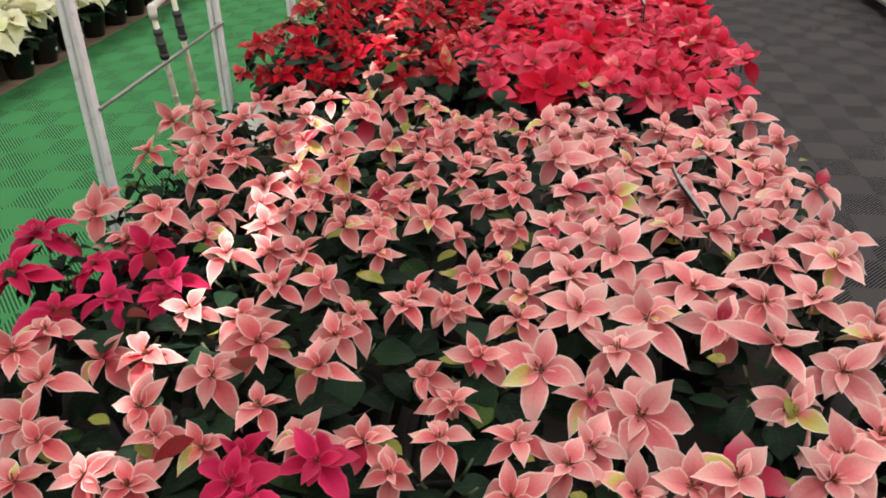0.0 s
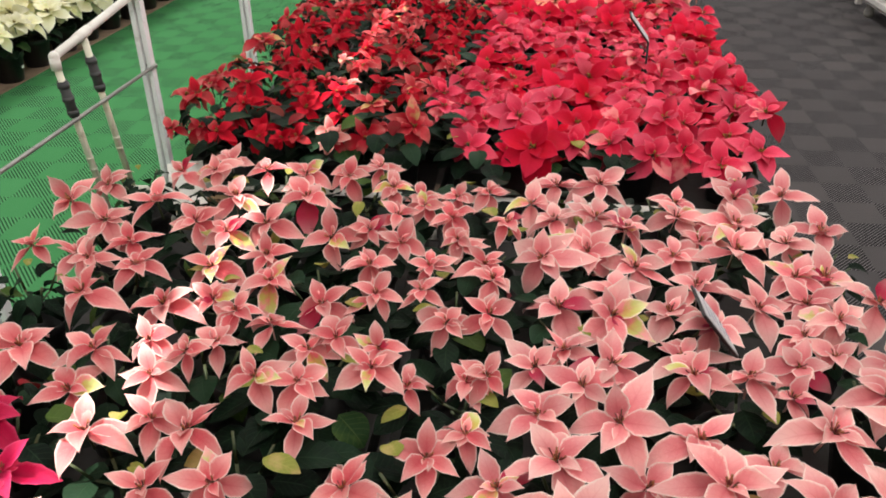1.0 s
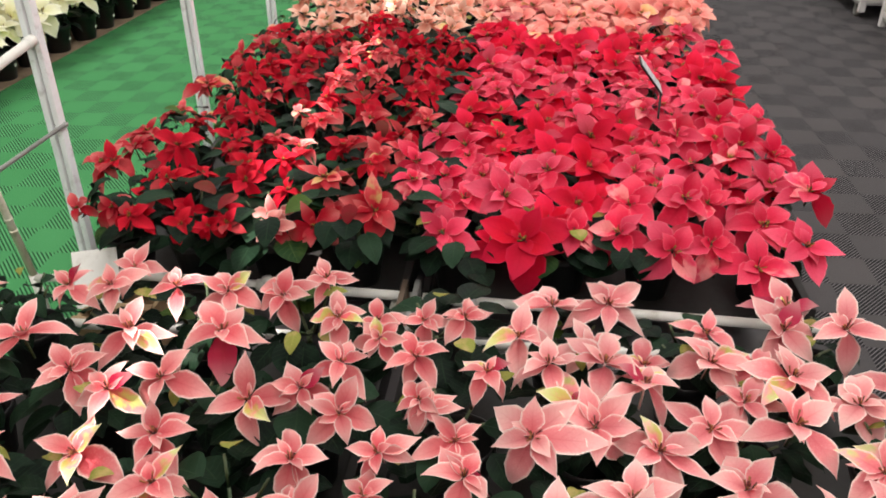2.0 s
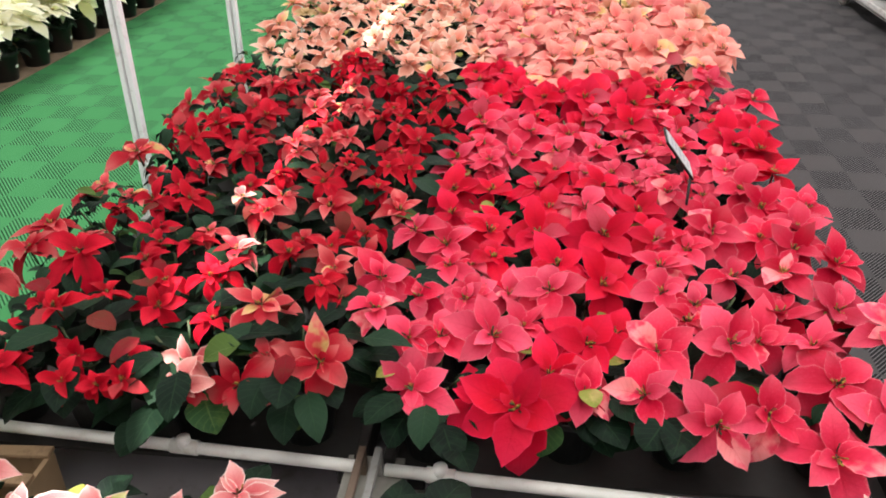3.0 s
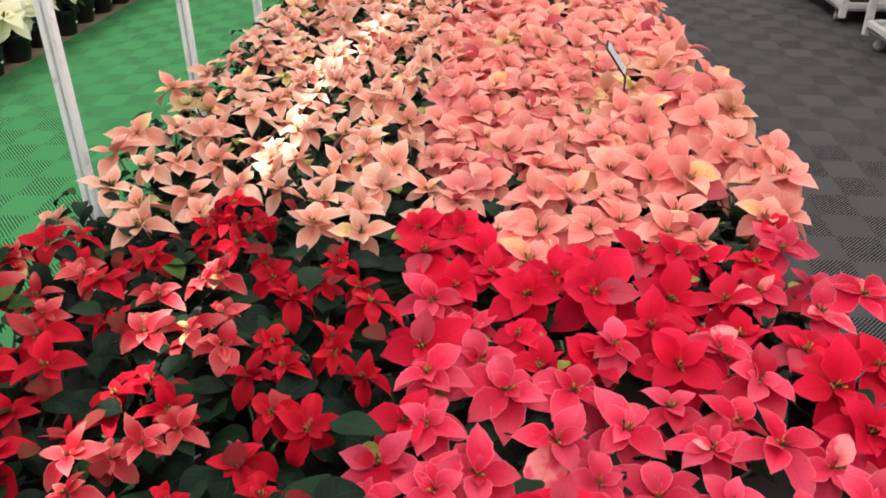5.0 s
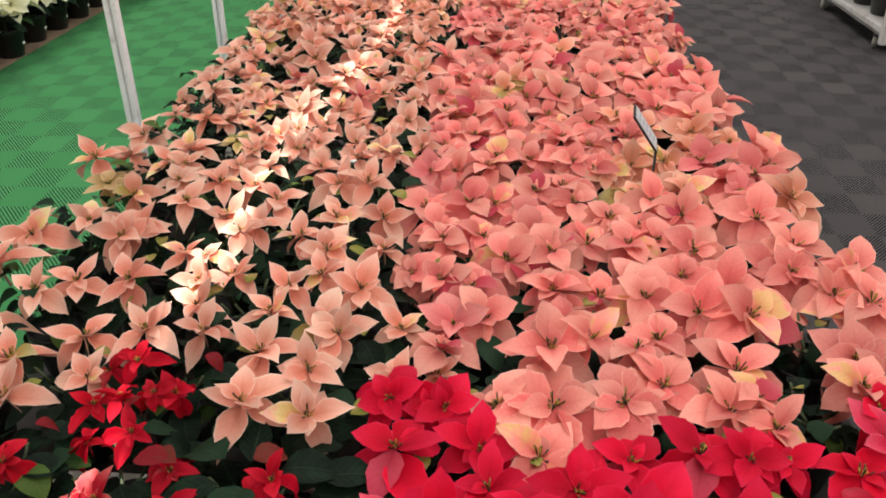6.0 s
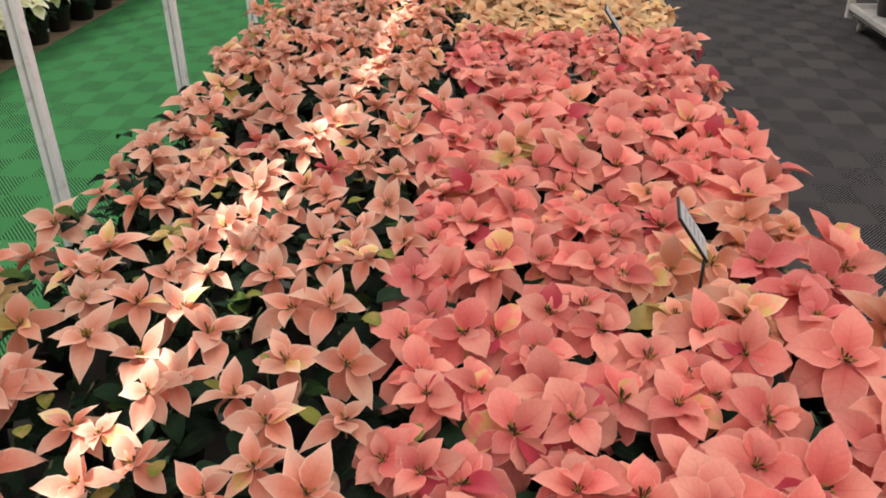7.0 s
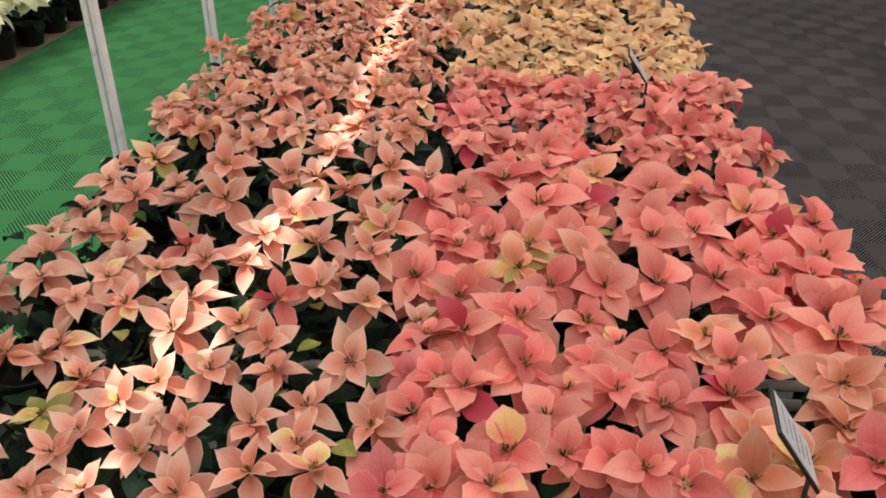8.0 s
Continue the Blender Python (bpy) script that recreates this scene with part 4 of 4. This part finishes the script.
def placed_plant(x, y, own, left):
    """One potted plant whose heads stand at known places."""
    tall = 0.155 if left else 0.115
    colours = [HEADS[k][0] for k in own]
    main = max(sorted(set(colours)), key=colours.count)
    _, _, name, label = KIND[main]
    plant = tagged(new(name), label, "potted plant", "poinsettias on the benches")
    plant.matrix_basis = pose(x, y, DECK, 0, 0, rng.uniform(0, 360))
    fol = "fresh" if x < -1.08 and y > 3 else "rich" if main in ("red", "redcoral", "redpale", "magenta") else "sparse"
    part("pot", POT, plant)
    spread = 0.66 if x < -1.08 or x > 0.5 else 1.15 if -0.62 < x < -0.1 else 1.25 if 3.1 < y < 3.4 else 0.86
    tagged(part("stem", rng.choice(STEMS), plant, pose(0, 0, 0.13) @ Matrix.Diagonal((1, 1, tall / 0.31, 1))), kind="stuff")
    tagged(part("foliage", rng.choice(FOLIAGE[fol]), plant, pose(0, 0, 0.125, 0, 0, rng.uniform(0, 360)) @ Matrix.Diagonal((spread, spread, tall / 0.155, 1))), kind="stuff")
    back = plant.matrix_basis.inverted()
    for k in own:
        colour, hx, hy = HEADS[k]
        if left and colour == "coral":
            colour = "leftcoral"
        style, size = KIND[colour][:2]
        size *= min(SPACING[k], 1.0 if 2.55 < hy < 3.0 or hx > 0.6 else 1.32) if k < FILL_FROM else 0.85 * rng.uniform(0.93, 1.1)
        out = math.degrees(math.atan2(hy - y, hx - x)) + rng.uniform(-45, 45)
        lean = rng.uniform(0.0, 12.0) + 30 * min(0.25, math.hypot(hx - x, hy - y))
        south = rng.uniform(4, 30) + (14 if 3.0 < hy < 3.34 else 0)  # the heads have turned to the light
        hang = 0.035 if 3.0 < hy < 3.26 else 0.0  # the front row hangs over the end of its bench
        m = Matrix.Translation((hx, hy, DECK + 0.13 + tall - hang + rng.uniform(-0.02, 0.02) - (0.03 if k >= FILL_FROM else 0.0))) @ pose(0, 0, 0, south) @ pose(0, 0, 0, 0, 0, out) @ pose(0, 0, 0, 0, lean, 0)
        flower_head(plant, back @ m, {"tan": "peachtan", "leftcoral": "salmon"}.get(colour, colour), style, size, k < FILL_FROM and -0.95 < hx < 0.5)
    return plant


# first and last row of pots on each bench row
PLANT_Y = ((0.35, 0.78), (1.05, 2.74), (3.24, 4.95), (5.24, 6.68), (6.95, 8.33), (8.62, 10.4))
POTS = []
for y0, y1 in PLANT_Y:
    for ci, (x0, x1) in enumerate(((-1.22, -0.52), (-0.22, 0.58))):
        nx, ny = 4, round((y1 - y0) / 0.285) + 1
        for j in range(ny):
            for i in range(nx):
                px = x0 + (x1 - x0) * i / (nx - 1) + (0.03 if j % 2 else -0.03) + rng.uniform(-0.02, 0.02)
                py = y0 + (y1 - y0) * j / (ny - 1) + rng.uniform(-0.02, 0.02)
                POTS.append((px, py, ci == 0))
OWN = [[] for _ in POTS]
for hk, (colour, hx, hy) in enumerate(HEADS):
    OWN[min(range(len(POTS)), key=lambda p: (POTS[p][0] - hx) ** 2 + (POTS[p][1] - hy) ** 2)].append(hk)
for (px, py, left), own in zip(POTS, OWN):
    if own:
        placed_plant(px, py, own, left)
    elif not KNOWN[0] < py < KNOWN[1]:
        kind, mat, style, n, size, fol, label = variety(px, py, left)
        poinsettia(kind, px, py, DECK, mat, style, n, size * 0.86, label, "poinsettias on the benches", fol, 0.155 if left else 0.115)


# ---- posts, pipes and rod along the green aisle ----
POST_X = -1.53


def post(y):
    p = tagged(new("support_post"), "grooved pale aluminium post standing on the green carpet", "post", "posts along the bench")
    p.matrix_basis = pose(POST_X, y, 0)
    bm = bmesh.new()
    for s in (-1, 1):
        box(bm, s * 0.014 - 0.0095, s * 0.014 + 0.0095, -0.017, 0.017, 0.006, 2.5, 0.004)
    box(bm, -0.008, 0.008, 0.004, 0.012, 0.006, 2.5)
    part("profile", mesh_of("profile", bm, "alu", False), p)
    bm = bmesh.new()
    box(bm, -0.05, 0.05, -0.04, 0.04, 0.0, 0.006, 0.002)
    part("foot_plate", mesh_of("foot_plate", bm, "steel", False), p)
    return p


for k in range(9):
    post(2.37 + 1.115 * k)


def cross_rod():
    bm = bmesh.new()
    tube(bm, (POST_X + 0.026, 2.38, 0.545), (POST_X + 0.026, 3.49, 0.547), 0.0065, 10)
    for y, z in ((2.38, 0.545), (3.49, 0.547)):
        tube(bm, (POST_X - 0.030, y, z), (POST_X + 0.033, y, z), 0.008, 10)
    ob = new("cross_rod", mesh_of("cross_rod", bm, "steel"))
    return tagged(ob, "thin grey steel rod clamped between two posts", "rod")


cross_rod()


def pipe_stand():
    s = tagged(new("water_pipe_stand"), "cream plastic water pipe bent into a hoop beside the post", "water pipe")
    s.matrix_basis = pose(-1.515, 2.885, 0.0)
    bm = bmesh.new()
    tube(bm, (0, 0, 0.75), (-0.012, 0.60, 0.815), 0.0138, 14)
    ball(bm, (0, 0, 0.75), 0.0168)
    tube(bm, (0, 0, 0.75), (0, 0.0, 0.71), 0.0160, 14)
    tube(bm, (-0.003, 0.145, 0.765), (-0.005, 0.225, 0.774), 0.0165, 14)
    tube(bm, (-0.012, 0.55, 0.81), (-0.012, 0.60, 0.815), 0.017, 14)
    part("top_pipe", mesh_of("top_pipe", bm, "pvc"), s)
    for dy, ztop, zbot, zc in ((0.0, 0.73, 0.20, 0.613), (0.185, 0.755, 0.20, 0.637)):
        bm = bmesh.new()
        tube(bm, (0, dy, ztop), (0.0, dy + 0.095, zbot), 0.0108, 14)
        for z in (0.40, 0.36):
            k = (ztop - z) / (ztop - zbot)
            tube(bm, (0.0, dy + 0.095 * k, z - 0.004), (0.0, dy + 0.095 * k, z + 0.004), 0.0120, 14)
        up = part("riser_pipe", mesh_of("riser_pipe", bm, "pvc_cream"), s)
        bm = bmesh.new()
        k0, k1 = (ztop - zc - 0.06) / (ztop - zbot), (ztop - zc + 0.06) / (ztop - zbot)
        tube(bm, (0.0, dy + 0.095 * k0, zc + 0.06), (0.0, dy + 0.095 * k1, zc - 0.06), 0.0155, 14)
        for kk in (-0.045, 0.0, 0.045):
            k = (ztop - zc - kk) / (ztop - zbot)
            tube(bm, (0.0, dy + 0.095 * k, zc + kk - 0.008), (0.0, dy + 0.095 * k, zc + kk + 0.007), 0.0182, 14)
        part("coupling", mesh_of("coupling", bm, "rubber"), up, label="grey rubber hose coupling")
    bm = bmesh.new()
    tube(bm, (0.0, 0.095, 0.20), (0.0, 0.11, 0.012), 0.0135, 12)
    tube(bm, (0.0, 0.28, 0.20), (0.0, 0.295, 0.012), 0.0135, 12)
    tube(bm, (0.0, 0.08, 0.012), (0.0, 0.33, 0.012), 0.0112, 12)
    tube(bm, (0.0, 0.28, 0.19), (0.20, 0.265, 0.205), 0.0115, 12)
    part("foot_pipe", mesh_of("foot_pipe", bm, "pvc"), s)
    return s


pipe_stand()


# ---- things seen in the gap between the benches ----
def gap_link():
    g = tagged(new("bench_link"), "grey steel plate with two bars that couples the benches", "bench coupling")
    g.matrix_basis = pose(-0.378, 3.015, DECK + 0.004)
    bm = bmesh.new()
    box(bm, -0.062, 0.062, -0.16, 0.16, 0.0, 0.006, 0.002)
    part("plate", mesh_of("plate", bm, "wheel", False), g)
    for x, mat in ((-0.02, "rust"), (0.014, "steel")):
        bm = bmesh.new()
        box(bm, x - 0.008, x + 0.008, -0.17, 0.12, 0.056, 0.072, 0.003)
        box(bm, x - 0.008, x + 0.008, 0.10, 0.12, 0.006, 0.056, 0.003)
        box(bm, x - 0.008, x + 0.008, -0.15, -0.13, 0.006, 0.056, 0.003)
        part("bar", mesh_of("bar", bm, mat, False), g)
    return g


def gap_crate():
    c = tagged(new("wooden_crate"), "raw wooden crate with a slatted top, standing between the benches", "crate")
    c.matrix_basis = pose(-1.20, 3.04, 0.006)
    bm = bmesh.new()
    box(bm, -0.006, 0.006, -0.095, 0.095, 0.0, 0.172, 0.002)
    side = mesh_of("side_panel", bm, "wood", False)
    for s in (-1, 1):
        part("side_panel", side, c, pose(s * 0.094, 0, 0))
    bm = bmesh.new()
    box(bm, -0.087, 0.087, -0.006, 0.006, 0.0, 0.172, 0.002)
    end = mesh_of("end_panel", bm, "wood", False)
    for s in (-1, 1):
        part("end_panel", end, c, pose(0, s * 0.089, 0))
    bm = bmesh.new()
    box(bm, -0.1, 0.1, -0.016, 0.016, 0.173, 0.184, 0.003)
    slat = mesh_of("slat", bm, "wood", False)
    for y in (-0.079, 0.0, 0.079):
        part("slat", slat, c, pose(0, y, 0, 0, 0, 4 * y / 0.079))
    return c


def gap_card():
    bm = bmesh.new()
    box(bm, -0.06, 0.06, -0.004, 0.004, 0.0, 0.16, 0.002)
    ob = new("white_plate", mesh_of("white_plate", bm, "pvc", False))
    ob.matrix_basis = pose(-1.25, 3.04, DECK, -35, 0, 20)
    return tagged(ob, "white plastic plate leaning at the bench corner", "plate")


gap_link()
gap_crate()
gap_card()


# ---- plant signs ----
def sign(x, y, ztop, lean, turn):
    s = tagged(new("plant_sign"), "small black-framed plant sign on a thin black stake", "sign", "signs among the plants")
    s.matrix_basis = pose(x, y, DECK + 0.13, 0, 0, turn)
    h = ztop - DECK - 0.13
    bm = bmesh.new()
    tube(bm, (0, 0, -0.02), (0.01, 0.0, h), 0.0042, 8)
    part("stake", mesh_of("stake", bm, "sign_black"), s)
    tilt = pose(0.01, 0, h, lean, 0, 0)
    bm = bmesh.new()
    box(bm, -0.056, 0.056, -0.003, 0.003, 0.0, 0.132, 0.002)
    panel = part("panel", mesh_of("panel", bm, "sign_black", False), s, tilt)
    bm = bmesh.new()
    box(bm, -0.050, 0.050, -0.0045, -0.0036, 0.006, 0.126)
    card = part("card", mesh_of("card", bm, "paper", False), panel, label="white printed card")
    for k, w in enumerate((0.06, 0.045, 0.064, 0.05, 0.04)):
        bm = bmesh.new()
        box(bm, -w / 2, w / 2, -0.0056, -0.0049, 0.104 - 0.02 * k, 0.108 - 0.02 * k)
        part("print_bar", mesh_of("print_bar", bm, "ink", False), panel)
    return s


for sx, sy, sz, ln, tn in SIGNS:
    sign(sx, sy, sz, ln, tn)


# ---- cream-white poinsettias on a board strip beyond the green aisle ----
slab("board_strip", "brown fibre board strip under the white plants", "strip", (-5.2, -3.045, -1.0, 14.0, 0.002, 0.008), category="floor board")
for j in range(28):
    for i in range(3):
        wx = -3.13 - 0.30 * i + rng.uniform(-0.02, 0.02)
        wy = 3.1 + 0.31 * j + (0.15 if i % 2 else 0) + rng.uniform(-0.02, 0.02)
        pl = poinsettia("white_poinsettia", wx, wy, 0.008, "white", "broad", 6, 0.30, "cream white poinsettia in a black pot on the floor", "white poinsettias beyond the aisle", "sparse", 0.17, 0.17, 40.0, 1.3)
        if i == 0 and rng.random() < 0.7:
            bm = bmesh.new()
            box(bm, -0.012, 0.012, -0.0005, 0.0005, -0.008, 0.008)
            wpos = Matrix.Translation((wx + 0.0905, wy, 0.09)) @ pose(0, 0, 0, 8, 0, 90)
            part("pot_label", mesh_of("pot_label", bm, "tag", False), pl, pl.matrix_basis.inverted() @ wpos, "small white sticker")


# ---- white carts beyond the charcoal aisle ----
def cart(y0, y1):
    c = tagged(new("plant_cart"), "white steel plant cart on casters with a low shelf", "cart", "carts beyond the charcoal aisle")
    c.matrix_basis = pose(2.18, y0, 0)
    l, w = y1 - y0, 0.6
    bm = bmesh.new()
    box(bm, 0, w, 0, l, 0.105, 0.125, 0.004)
    box(bm, 0, 0.03, 0, l, 0.105, 0.158, 0.006)
    box(bm, w - 0.03, w, 0, l, 0.105, 0.158, 0.006)
    box(bm, 0.03, w - 0.03, 0, 0.03, 0.105, 0.158, 0.006)
    box(bm, 0.03, w - 0.03, l - 0.03, l, 0.105, 0.158, 0.006)
    part("shelf", mesh_of("shelf", bm, "cartpaint", False), c)
    bm = bmesh.new()
    box(bm, -0.022, 0.022, -0.022, 0.022, 0.06, 1.9, 0.008)
    up = mesh_of("upright", bm, "cartpaint", False)
    bm = bmesh.new()
    tube(bm, (-0.013, 0.0, 0.035), (0.013, 0.0, 0.035), 0.035, 18)
    whl = mesh_of("caster_wheel", bm, "wheel")
    bm = bmesh.new()
    for s in (-1, 1):
        box(bm, s * 0.017 - 0.002, s * 0.017 + 0.002, -0.016, 0.016, 0.02, 0.092)
    box(bm, -0.02, 0.02, -0.02, 0.02, 0.088, 0.097)
    fork = mesh_of("caster_fork", bm, "steel", False)
    for x in (0.015, w - 0.015):
        for y in (0.0, l):
            part("upright", up, c, pose(x, y, 0))
        for y in (0.16, l - 0.16):
            fk = part("caster_fork", fork, c, pose(x + (0.03 if x < 0.3 else -0.03), y, 0, 0, 0, rng.uniform(-40, 40)))
            part("caster_wheel", whl, fk)
    return c


for y0 in (2.05, 3.85, 5.62, 7.33, 9.07):
    cart(y0, y0 + 1.3)
    for j in range(4):
        cx, cy = 2.18 + 0.2, y0 + 0.2 + 0.30 * j
        pl = poinsettia("cart_poinsettia", cx, cy, 0.125, "red", "small", 3, 0.2, "red poinsettia in a black pot on a white cart", "poinsettias on the carts", "rich", 0.2, 0.11, 24.0, 1.5)
        bm = bmesh.new()
        box(bm, -0.012, 0.012, -0.0005, 0.0005, -0.01, 0.01)
        lpos = Matrix.Translation((cx - 0.0985, cy + 0.01, 0.125 + 0.1)) @ pose(0, 0, 0, 8, 0, -90)
        part("pot_label", mesh_of("pot_label", bm, "tag", False), pl, pl.matrix_basis.inverted() @ lpos, "small white sticker")
